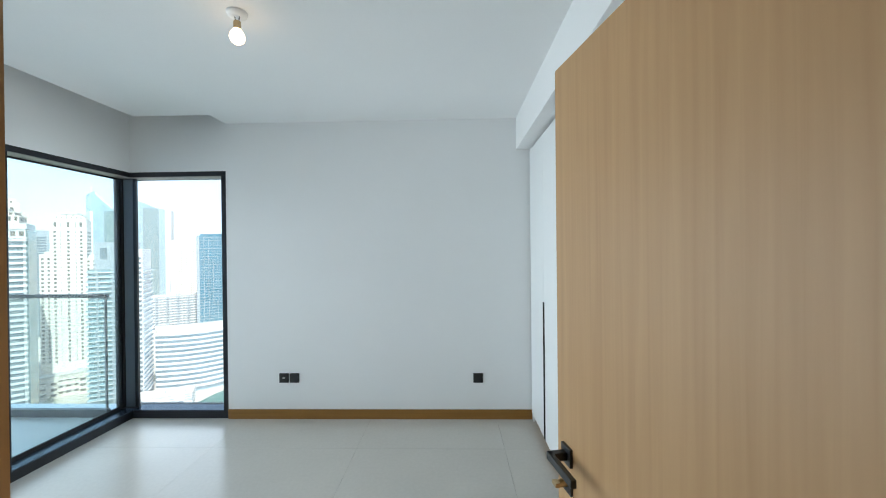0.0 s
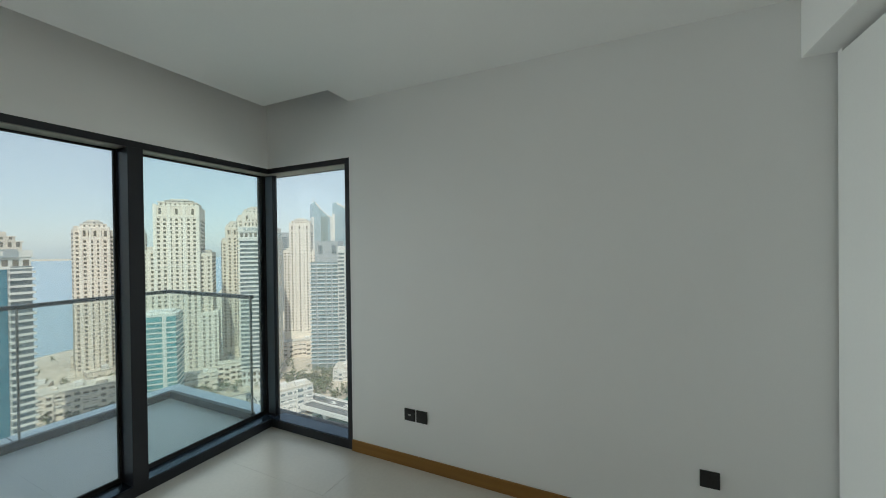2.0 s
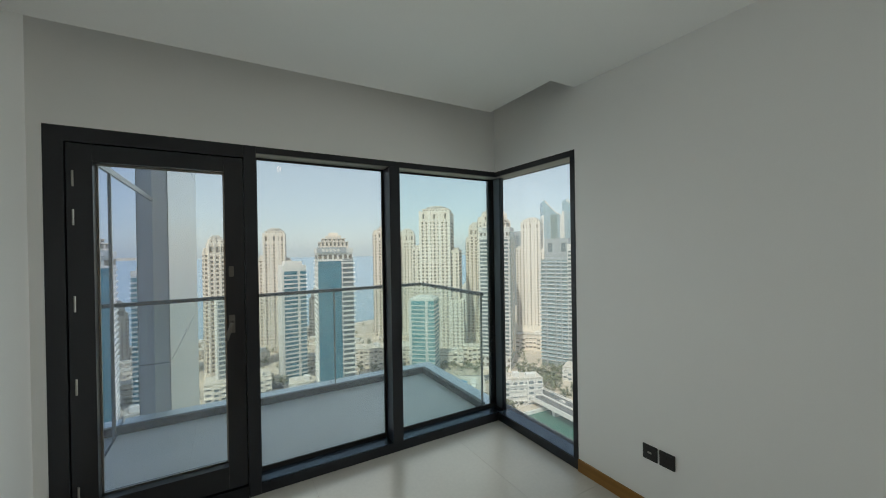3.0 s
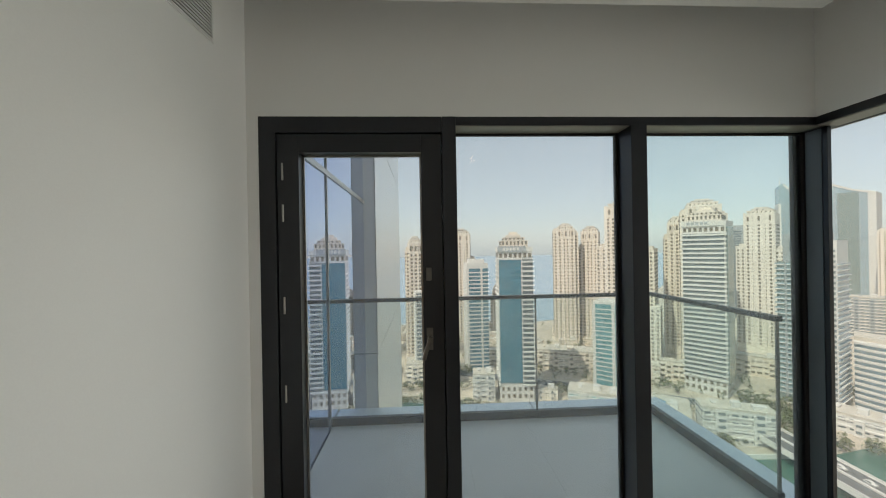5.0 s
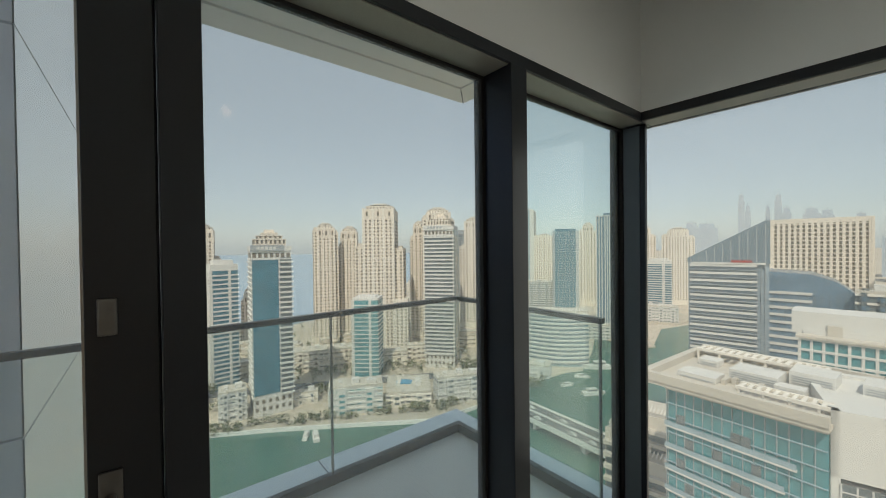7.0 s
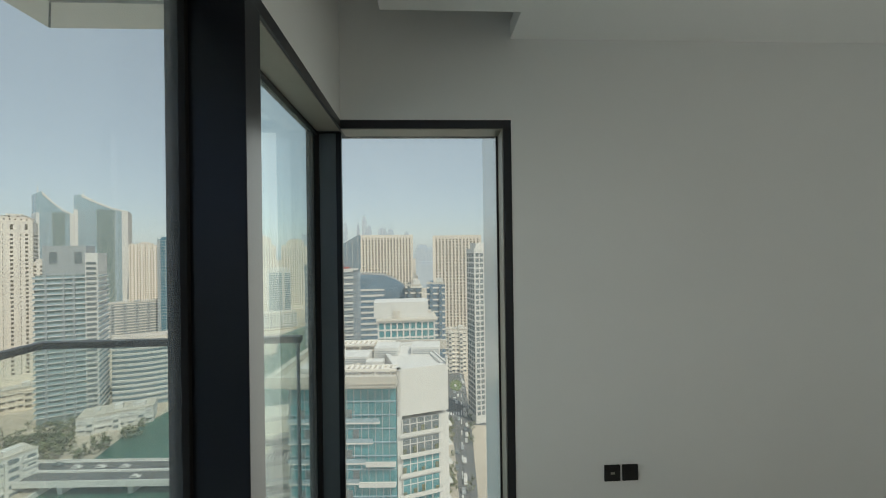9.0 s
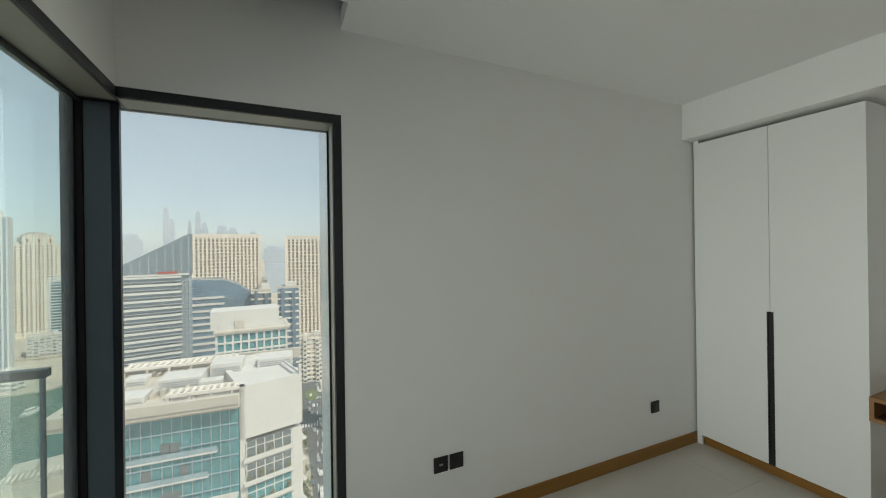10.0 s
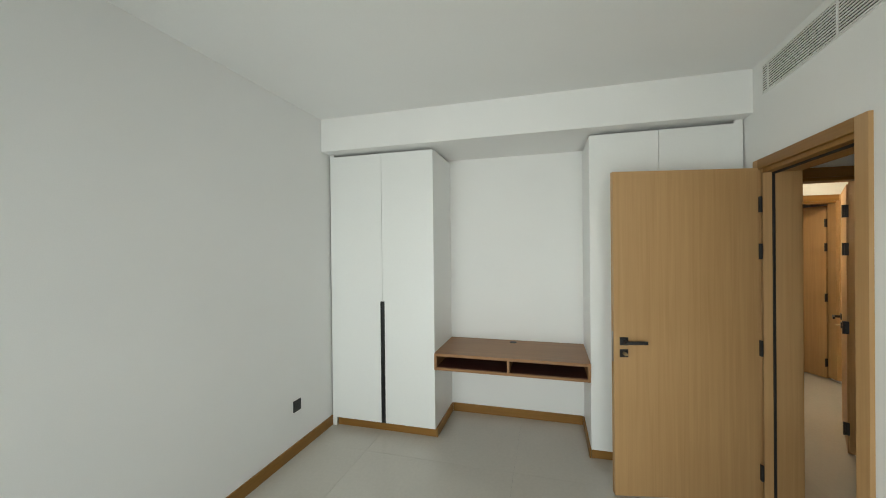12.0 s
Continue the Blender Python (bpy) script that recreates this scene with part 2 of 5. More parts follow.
# walls
structure("wall_north", boxes(((NWIN, 0, -0.1), (4.65, 0.24, 3.15)), ((-0.2, 0, HEAD), (NWIN, 0.24, 3.15))), M["wall"], "white painted plaster wall with sockets near the floor", "wall")
structure("wall_west", boxes(((-0.24, -3.6, HEAD), (0, 0, 3.15)), ((-0.24, -3.6, -0.1), (0, -3.105, HEAD))), M["wall"], "white painted wall over the balcony windows", "wall")
structure("wall_south", boxes(((-0.3, -WT, -0.1), (DOOR_A, 0, 3.15)), ((DOOR_B, -WT, -0.1), (4.8, 0, CEIL + 0.1)), ((DOOR_A, -WT, DOOR_H), (DOOR_B, 0, CEIL + 0.1)), m=SKEW), M["wall"], "white painted wall with the entrance opening", "wall")
structure("wall_east", boxes(((4.45, -3.5, -0.1), (4.65, 0, CEIL + 0.1))), M["wall"], "white painted wall at the back of the desk niche", "wall")
structure("ceiling", prism([(0.25, -3.6), (4.65, -3.6), (4.65, 0.1), (0.95, 0.1), (0.95, -0.238), (0.25, -0.238)], "z", CEIL, CEIL + 0.1), M["ceiling"], "flat white painted ceiling with a recess along the windows", "ceiling")
structure("ceiling_recess", boxes(((-0.1, -3.6, 3.05), (1.2, 0.1, 3.14))), M["ceiling"], "top of the curtain recess above the windows", "ceiling")
structure("bulkhead", boxes(((3.735, -3.4, 2.52), (4.45, -0.001, CEIL + 0.01)), bevel=0.004), M["wall"], "white plaster bulkhead above the wardrobes", "bulkhead")


# floor: grout bed with separate porcelain tiles
floor = structure("floor", boxes(((-0.02, -3.75, -0.12), (4.65, 0.02, FL - 0.004))), M["grout"], "pale beige porcelain tile floor with thin joints", "floor")


# skirting
structure("baseboard", boxes(((NWIN + 0.004, -0.013, FL), (3.87, 0.0, 0.062)), bevel=0.002), M["oak_flat"], "oak skirting board along the plain wall", "skirting")
structure("baseboard_south", boxes(((0.03, 0, FL), (DOOR_A - 0.082, 0.013, 0.062)), m=SKEW, bevel=0.002), M["oak_flat"], "oak skirting board along the entrance wall", "skirting")
structure("baseboard_niche", boxes(((4.437, -2.287, FL), (4.45, -1.043, 0.055)), bevel=0.002), M["oak_flat_y"], "oak skirting board under the desk", "skirting")

# entrance: lining, architraves, leaf
frame_1 = thing("door_frame", "oak door frame with dark seal around the entrance", "door frame", kind="structure", at=SKEW)
for side, v0, v1 in (("room", 0, 0.018), ("hall", -WT - 0.018, -WT)):
    part("architrave", boxes(((DOOR_A - 0.075, v0, FL), (DOOR_A + 0.004, v1, DOOR_H + 0.058)), bevel=0.002), M["oak"], frame_1)
    part("architrave", boxes(((DOOR_B - 0.004, v0, FL), (DOOR_B + 0.06, v1, DOOR_H + 0.058)), bevel=0.002), M["oak"], frame_1)
    part("architrave", boxes(((DOOR_A + 0.004, v0, DOOR_H - 0.004), (DOOR_B - 0.004, v1, DOOR_H + 0.058)), bevel=0.002), M["oak_flat"], frame_1)
for x0, x1 in ((DOOR_A, DOOR_A + 0.03), (DOOR_B - 0.03, DOOR_B)):
    part("jamb", boxes(((x0, -WT, FL), (x1, 0, DOOR_H))), M["oak"], frame_1)
part("head_lining", boxes(((DOOR_A + 0.03, -WT, DOOR_H - 0.03), (DOOR_B - 0.03, 0, DOOR_H))), M["oak_flat"], frame_1)
part("door_seal", boxes(((DOOR_A + 0.03, -0.06, DOOR_H - 0.042), (DOOR_B - 0.03, -0.048, DOOR_H - 0.03)), ((DOOR_A + 0.03, -0.06, FL), (DOOR_A + 0.042, -0.048, DOOR_H - 0.03)), ((DOOR_B - 0.042, -0.06, FL), (DOOR_B - 0.03, -0.048, DOOR_H - 0.03))), M["rubber"], frame_1, "dark rubber seal")


def lever(parent, x, z, y, out):
    """Black square rose with an angular lever that points towards the hinges, and a keyhole rose below."""
    s = 1 if out > 0 else -1
    part("rose", boxes(((x - 0.026, min(y, y + s * 0.009), z - 0.026), (x + 0.026, max(y, y + s * 0.009), z + 0.026)), bevel=0.0015), M["black"], parent)
    a, b = sorted((y + s * 0.009, y + s * 0.06))
    c, d = sorted((y + s * 0.046, y + s * 0.062))
    handle = part("lever_handle", joined(boxes(((x - 0.011, a, z - 0.011), (x + 0.011, b, z + 0.011)), bevel=0.002), boxes(((x - 0.13, c, z - 0.011), (x + 0.011, d, z + 0.011)), bevel=0.003)), M["black"], parent, "black angular lever handle")
    part("key_rose", boxes(((x - 0.026, min(y, y + s * 0.008), z - 0.105), (x + 0.026, max(y, y + s * 0.008), z - 0.053)), bevel=0.0015), M["black"], parent)
    part("thumb_turn", joined(rod((x, y + s * 0.008, z - 0.079), (x, y + s * 0.03, z - 0.079), 0.011), boxes(((x - 0.012, min(y + s * 0.03, y + s * 0.045), z - 0.085), (x + 0.012, max(y + s * 0.03, y + s * 0.045), z - 0.073)), bevel=0.002)), M["brass"] if s > 0 else M["black"], parent, "small turned key cylinder")
    return handle


def hinge(parent, x, y, z, h=0.1, mat=None):
    k = part("hinge", joined(boxes(((x - 0.002, y - 0.016, z - h / 2), (x + 0.003, y + 0.016, z + h / 2))), rod((x, y + 0.018, z - h / 2), (x, y + 0.018, z + h / 2), 0.008, 10)), mat or M["black"], parent, "black butt hinge")
    return k


def door_leaf(name, label, at, width, height, hinges=(0.2, 1.0, 1.62, 1.92), lever_z=0.985):
    d = thing(name, label, "door", kind="structure", at=at)
    part("leaf", boxes(((0.002, -0.045, 0.008), (width, 0, height)), bevel=0.0015), M["oak"], d)
    lever(d, width - 0.062, lever_z, 0.0, 1)
    lever(d, width - 0.062, lever_z, -0.045, -1)
    part("lock_plate", boxes(((width - 0.0005, -0.034, lever_z - 0.14), (width + 0.0015, -0.011, lever_z + 0.06))), M["steel"], d, "steel lock plate on the leaf edge")
    for z in hinges:
        hinge(d, 0.0, 0.0, z)
    return d


LEAF_TURN = 100.9
door_leaf("door_1", "wide open oak veneer door with black angular handle", pose(3.612, -3.292, FL, 0, 0, LEAF_TURN), 0.905, 2.155, lever_z=1.034)

# the door stop on the floor
stop = thing("door_stop", "small black rubber door stop on the tiles", "door stop", at=pose(3.66, -2.92, FL))
part("stop_body", lathe([(0.024, 0.0), (0.024, 0.006), (0.017, 0.01), (0.017, 0.03), (0.02, 0.034), (0.02, 0.044), (0.016, 0.048)], 20), M["rubber"], stop, smooth=True)
part("fixing_screw", lathe([(0.006, 0.048), (0.006, 0.0495), (0.004, 0.05)], 12), M["steel"], stop)

# window wall: dark aluminium, glass 0.17 m out
FD, GL = 0.2, -0.17


def frame_bar(parent, name, lo, hi):
    return part(name, boxes((lo, hi), bevel=0.002), M["frame"], parent)


def pane(parent, lo, hi, mat="pane"):
    p = part("pane", boxes((lo, hi)), M[mat], parent, "clear glass with a pale film for haze")
    p.visible_shadow = False
    return p


win_w = thing("window_1", "floor-to-ceiling dark aluminium window onto the balcony", "window", kind="structure")
frame_bar(win_w, "head_bar", (-FD, -2.06, HEAD - 0.045), (0, 0.04, HEAD))
frame_bar(win_w, "sill_bar", (-FD, -2.06, FL), (0.0, 0.04, 0.045))
frame_bar(win_w, "mullion", (-FD, -2.135, FL), (0.003, -2.06, HEAD - 0.0))
frame_bar(win_w, "mullion", (-FD, -1.085, 0.0455), (0.003, -0.995, HEAD - 0.0455))
frame_bar(win_w, "corner_post", (-FD + 0.003, 0.085, 0.0455), (-0.015, 0.11, HEAD - 0.0455))
frame_bar(win_w, "corner_return", (-FD, 0.04, FL), (-0.172, FD, HEAD))
for y0, y1 in ((-2.06, -1.085), (-0.995, 0.085)):
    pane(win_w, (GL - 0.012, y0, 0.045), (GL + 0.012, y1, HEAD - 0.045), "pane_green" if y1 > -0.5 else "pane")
    part("glazing_bead", boxes(((GL + 0.013, y0, 0.0455), (GL + 0.03, y0 + 0.014, HEAD - 0.0455)), ((GL + 0.013, y1 - 0.014, 0.0455), (GL + 0.03, y1, HEAD - 0.0455)), ((GL + 0.013, y0 + 0.014, 0.0455), (GL + 0.03, y1 - 0.014, 0.078)), ((GL + 0.013, y0 + 0.014, HEAD - 0.062), (GL + 0.03, y1 - 0.014, HEAD - 0.0455))), M["rubber"], win_w)

# thin plates that carry the painted reflections on head, sill and post
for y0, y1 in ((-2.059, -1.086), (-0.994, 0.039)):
    part("head_reveal", boxes(((GL + 0.031, y0, HEAD - 0.049), (-0.012, y1, HEAD - 0.0455))), M["reveal"], win_w, "reveal plate in the tan-grey of outdoor reflections")
    part("sill_reveal", boxes(((GL + 0.031, y0, 0.0455), (-0.012, y1, 0.049))), M["sill_face"], win_w, "dark glossy sill plate with the sky's reflection in its colour")
part("post_face", boxes(((GL + 0.033, 0.081, 0.05), (-0.045, 0.0845, HEAD - 0.05))), M["post_face"], win_w, "blue-grey plate on the corner post, coloured like reflected daylight")

win_n = thing("window_2", "tall dark aluminium corner window over the city", "window", kind="structure")
frame_bar(win_n, "head_bar", (-0.172, 0.04, HEAD - 0.045), (NWIN, FD, HEAD))
frame_bar(win_n, "sill_bar", (-0.172, 0.04, FL), (NWIN, FD, 0.045))
frame_bar(win_n, "head_lip", (0.0, 0.0, HEAD - 0.045), (NWIN, 0.04, HEAD))
frame_bar(win_n, "sill_lip", (0.0, 0.0, FL), (NWIN, 0.04, 0.045))
frame_bar(win_n, "jamb_bar", (NWIN - 0.045, -0.002, 0.0455), (NWIN, FD, HEAD - 0.0455))
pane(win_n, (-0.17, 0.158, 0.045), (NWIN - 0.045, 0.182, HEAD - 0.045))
part("glazing_bead", boxes(((-0.17, 0.14, 0.0455), (-0.156, 0.157, HEAD - 0.0455)), ((NWIN - 0.059, 0.14, 0.0455), (NWIN - 0.0455, 0.157, HEAD - 0.0455))), M["rubber"], win_n)

# corner window: plates with the same painted reflections
part("head_reveal", boxes(((0.0, 0.012, HEAD - 0.049), (NWIN - 0.046, 0.139, HEAD - 0.0455))), M["reveal"], win_n, "reveal plate in the tan-grey of outdoor reflections")
part("sill_reveal", boxes(((0.0, 0.012, 0.0455), (NWIN - 0.046, 0.139, 0.049))), M["sill_face"], win_n, "dark glossy sill plate with the sky's reflection in its colour")
part("jamb_reveal", boxes(((NWIN - 0.049, 0.012, 0.05), (NWIN - 0.0455, 0.139, HEAD - 0.05))), M["reveal"], win_n, "reveal plate in the tan-grey of outdoor reflections")
structure("facade_return", boxes(((NWIN - 0.03, 0.245, -9), (NWIN + 0.5, 0.86, 9)), bevel=0.004), M["cladding"], "white metal clad return beside the corner window", "facade")

# balcony door: frame, leaf, glass, lever, catch, hinges
bd = thing("door_2", "closed dark aluminium glazed balcony door", "door", kind="structure")
part("door_frame", boxes(((-FD, -3.104, FL), (0.0, -3.02, HEAD)), ((-FD, -3.02, HEAD - 0.085), (0.0, -2.136, HEAD)), ((-FD, -3.02, FL), (0.0, -2.136, 0.05))), M["frame"], bd)
part("door_leaf", boxes(((-0.12, -3.015, 0.06), (-0.012, -2.902, 2.27)), ((-0.12, -2.25, 0.06), (-0.012, -2.14, 2.27)), ((-0.12, -2.902, 2.172), (-0.012, -2.25, 2.27)), ((-0.12, -2.902, 0.06), (-0.012, -2.25, 0.21)), bevel=0.002), M["frame"], bd)
part("gasket", boxes(((-0.09, -2.902, 0.21), (-0.078, -2.892, 2.172)), ((-0.09, -2.26, 0.21), (-0.078, -2.25, 2.172)), ((-0.09, -2.892, 2.162), (-0.078, -2.26, 2.172)), ((-0.09, -2.892, 0.21), (-0.078, -2.26, 0.22))), M["steel"], bd)
part("seal", boxes(((-0.09, -2.1399, 0.052), (-0.06, -2.1361, 2.274)), ((-0.09, -3.0199, 0.052), (-0.06, -3.0151, 2.274)), ((-0.09, -3.015, 2.2702), (-0.06, -2.14, 2.2748)), ((-0.09, -3.015, 0.0502), (-0.06, -2.14, 0.0598))), M["rubber"], bd)
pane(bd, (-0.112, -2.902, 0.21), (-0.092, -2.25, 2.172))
part("lever_rose", boxes(((-0.012, -2.235, 1.10), (-0.004, -2.2, 1.22)), bevel=0.003), M["bronze"], bd, "dark metal handle plate")
part("lever_handle", joined(rod((-0.004, -2.218, 1.17), (0.045, -2.218, 1.17), 0.009, 12), boxes(((-0.004, -0.011, -0.115), (0.012, 0.011, 0.012)), m=pose(0.04, -2.218, 1.17, -18, 0, 0), bevel=0.004)), M["bronze"], bd, "dark metal lever hanging down")
part("catch", boxes(((-0.012, -2.232, 1.475), (-0.002, -2.203, 1.545)), bevel=0.004), M["bronze"], bd, "small dark metal thumb catch")
for z in (0.28, 0.89, 1.36, 1.85, 2.07):
    part("hinge", rod((-0.0075, -2.986, z - 0.045), (-0.0075, -2.986, z + 0.045), 0.0055, 12), M["steel"], bd, "slim steel hinge barrel")
part("floor_bolt", boxes(((0.0, -3.06, 0.03), (0.03, -3.03, 0.08)), bevel=0.004), M["black"], bd)


# ---- joinery ----
def wardrobe(name, label, y_hi, y_lo, filler_hi, filler_lo, side):
    """Tall two-door unit on an oak plinth, with one black grip channel between the doors."""
    w = thing(name, label, "wardrobe", "built-in wardrobes")
    mid, fx = (y_hi + y_lo) / 2, 3.85
    part("carcass", boxes(((fx + 0.021, y_lo, 0.053), (4.449, y_hi, 2.495))), M["lacquer"], w)
    part("plinth", boxes(((fx + 0.036, y_lo + 0.004, FL), (4.436, y_hi - 0.004, 0.052)), bevel=0.002), M["oak_flat_y"], w, "oak plinth")
    part("side_skirting", boxes(((fx + 0.03, side - 0.012 if side == y_lo else side, FL), (4.436, side if side == y_lo else side + 0.012, 0.055)), bevel=0.002), M["oak_flat"], w, "oak skirting on the side panel")
    for a, b, s in ((mid + 0.0015, y_hi, 1), (y_lo, mid - 0.0015, -1)):
        # the door is cut away beside the grip
        x0, x1 = fx, fx + 0.02
        e = mid + s * 0.02
        outer = b if s > 0 else a
        lo1, hi1 = sorted((e, outer))
        lo2, hi2 = sorted((mid + s * 0.0015, outer))
        door = part("door", boxes(((x0, lo1, 0.056), (x1, hi1, 1.156)), ((x0, lo2, 1.156), (x1, hi2, 2.492))), M["lacquer"], w)
    part("grip_channel", boxes(((fx + 0.004, mid - 0.0199, 0.054), (fx + 0.0205, mid + 0.0199, 1.1555))), M["black"], w, "long black recessed grip")
    part("grip_lip", boxes(((fx - 0.004, mid - 0.0199, 0.056), (fx + 0.004, mid - 0.012, 1.155)), ((fx - 0.004, mid + 0.012, 0.056), (fx + 0.004, mid + 0.0199, 1.155)), bevel=0.001), M["black"], w)
    for a, b in ((filler_hi, y_hi), (y_lo, filler_lo)):
        if abs(a - b) > 0.005:
            lo, hi = sorted((a, b))
            part("filler", boxes(((fx + 0.012, lo + 0.0005, FL), (fx + 0.03, hi - 0.0005, 2.519))), M["lacquer"], w)
    return w


wardrobe("wardrobe", "tall white lacquered wardrobe on an oak plinth with long black grip", -0.055, -1.03, -0.014, -1.03, -1.03)
wardrobe("wardrobe", "tall white lacquered wardrobe beside the entrance with long black grip", -2.30, -3.265, -2.30, -3.318, -2.30)

desk = thing("wall_desk", "floating brown wood veneer desk with two open compartments", "desk")
DX, DA, DB = 3.832, -2.299, -1.031
part("desk_top", boxes(((DX, DA, 0.700), (4.449, DB, 0.725)), bevel=0.0015), M["walnut"], desk)
part("desk_bottom", boxes(((DX, DA, 0.580), (4.449, DB, 0.602)), bevel=0.0015), M["walnut"], desk)
for y in (DA + 0.011, (DA + DB) / 2, DB - 0.011):
    part("divider", boxes(((DX + 0.001, y - 0.0105, 0.6025), (4.44, y + 0.0105, 0.6995))), M["walnut"], desk)
part("desk_back", boxes(((4.30, DA + 0.022, 0.6025), (4.316, (DA + DB) / 2 - 0.011, 0.6995)), ((4.30, (DA + DB) / 2 + 0.011, 0.6025), (4.316, DB - 0.022, 0.6995))), M["walnut_dark"], desk)
part("compartment_liner", boxes(((DX + 0.02, DA + 0.022, 0.6022), (4.30, DB - 0.022, 0.605)), ((DX + 0.02, DA + 0.022, 0.697), (4.30, DB - 0.022, 0.6998))), M["walnut_dark"], desk)
part("cable_grommet", lathe([(0.033, 0.725), (0.033, 0.728), (0.029, 0.729)], 24, pose(4.36, -1.66, 0)), M["black_plastic"], desk)


# sockets on the north wall
def socket(x, z, label, holes):
    s = thing("wall_socket", label, "socket", "wall sockets", at=pose(x, 0, z))
    part("plate", boxes(((-0.045, -0.009, -0.045), (0.045, 0, 0.045)), bevel=0.003), M["black_plastic"], s)
    part("insert", boxes(((-0.034, -0.0105, -0.034), (0.034, -0.0088, 0.034)), bevel=0.0008), M["black_plastic"], s)
    if holes:
        part("connector", boxes(((-0.012, -0.0125, -0.004), (0.012, -0.0104, 0.008)), bevel=0.0008), M["steel"], s, "small grey connector")
    else:
        part("pin_slot", boxes(((-0.004, -0.0112, 0.008), (0.004, -0.0104, 0.02)), ((-0.017, -0.0112, -0.014), (-0.008, -0.0104, -0.009)), ((0.008, -0.0112, -0.014), (0.017, -0.0104, -0.009))), M["rubber"], s)
    return s


socket(1.495, 0.364, "square black data outlet low on the white wall", True)
socket(1.598, 0.364, "square black power socket beside the data outlet", False)
socket(3.356, 0.362, "square black power socket near the wardrobe", False)

# air grille in the entrance wall
vent = thing("air_grille", "long white linear air grille high in the wall", "air grille", at=SKEW)
VA, VB, VZ0, VZ1 = 0.28, 3.605, 2.588, 2.772
part("grille_frame", boxes(((VA, 0, VZ0), (VB, 0.006, VZ0 + 0.008)), ((VA, 0, VZ1 - 0.008), (VB, 0.006, VZ1)), ((VA, 0, VZ0 + 0.008), (VA + 0.008, 0.006, VZ1 - 0.008)), ((VB - 0.008, 0, VZ0 + 0.008), (VB, 0.006, VZ1 - 0.008))), M["lacquer"], vent)
part("grille_back", boxes(((VA + 0.008, 0.0005, VZ0 + 0.008), (VB - 0.008, 0.0015, VZ1 - 0.008))), M["black"], vent)
nb = 6
for i in range(1, nb):
    x = VB - 0.07 - (i - 1) * 0.62
    part("divider", boxes(((x - 0.006, 0.0015, VZ0 + 0.008), (x + 0.006, 0.0075, VZ1 - 0.008))), M["lacquer"], vent)
for i in range(11):
    z = VZ0 + 0.016 + i * (VZ1 - VZ0 - 0.032) / 10
    part("slat", boxes(((VA + 0.008, 0.0016, z - 0.004), (VB - 0.008, 0.0055, z + 0.003))), M["lacquer"], vent)


# bare bulb lamps on the ceilings; the one in the hall is an added fill
def bulb_lamp(x, y, zc, mat, label):
    e = thing("ceiling_bulb", label, "ceiling lamp", at=pose(x, y, zc))
    part("ceiling_rose", lathe([(0.05, 0.0), (0.05, -0.006), (0.046, -0.016), (0.02, -0.02), (0.008, -0.02)], 28), M["lacquer"], e, smooth=True)
    for dx in (-0.012, 0.012):
        part("wire", rod((dx, 0, -0.02), (dx * 0.6, 0, -0.05), 0.0022, 8), M["black"], e)
    part("lamp_holder", lathe([(0.016, -0.045), (0.018, -0.05), (0.018, -0.082), (0.021, -0.086)], 20), M["brass"], e, smooth=True)
    b = part("bulb", lathe([(0.003, -0.160), (0.018, -0.157), (0.031, -0.146), (0.037, -0.128), (0.034, -0.110), (0.026, -0.096), (0.020, -0.086)], 24), M[mat], e, "lit warm white bulb", smooth=True)
    return e


bulb_lamp(2.036, -1.65, CEIL, "bulb", "lit bare bulb hanging from a white ceiling rose")

# ---- hall beyond the entrance ----
structure("hall_floor", boxes(((2.0, -6.6, -0.12), (8.0, -3.75, FL))), M["tile"], "pale beige tile floor of the hall", "floor")
structure("hall_ceiling", boxes(((2.0, -6.6, 2.6), (8.0, -3.58, 2.72))), M["ceiling"], "white hall ceiling", "ceiling")
structure("hall_wall_west", boxes(((2.2, -6.6, -0.1), (2.4, -3.51, 2.6))), M["wall"], "white painted hall wall", "wall")
structure("hall_wall_south", boxes(((2.4, -6.0, -0.1), (7.9, -5.8, 2.6))), M["wall"], "white painted hall wall", "wall")
structure("hall_wall_north", boxes(((4.44, -3.72, -0.1), (7.9, -3.52, 2.6))), M["wall"], "white painted hall wall", "wall")
structure("hall_wall_end", boxes(((7.7, -5.8, -0.1), (7.9, -3.72, 2.6))), M["wall"], "white painted hall wall", "wall")


def cross_doorway(x, y0, y1, label):
    """A wall across the hall with a framed opening from y0 to y1."""
    structure("hall_wall_cross", boxes(((x, -5.8, -0.1), (x + 0.14, y0, 2.6)), ((x, y1, -0.1), (x + 0.14, -3.52, 2.6)), ((x, y0, 2.15), (x + 0.14, y1, 2.6))), M["wall"], "white painted wall across the hall", "wall")
    f = thing("door_frame", label, "door frame", kind="structure")
    part("architrave", boxes(((x - 0.015, y0 - 0.07, 0), (x, y0 + 0.004, 2.22)), bevel=0.002), M["oak"], f)
    part("architrave", boxes(((x - 0.015, y1 - 0.004, 0), (x, y1 + 0.07, 2.22)), bevel=0.002), M["oak"], f)
    part("architrave", boxes(((x - 0.015, y0 + 0.004, 2.146), (x, y1 - 0.004, 2.22)), bevel=0.002), M["oak_flat_y"], f)
    part("jamb", boxes(((x, y0, 0), (x + 0.14, y0 + 0.03, 2.15))), M["oak"], f)
    part("jamb", boxes(((x, y1 - 0.03, 0), (x + 0.14, y1, 2.15))), M["oak"], f)
    part("head_lining", boxes(((x, y0 + 0.03, 2.12), (x + 0.14, y1 - 0.03, 2.15))), M["oak_flat_y"], f)


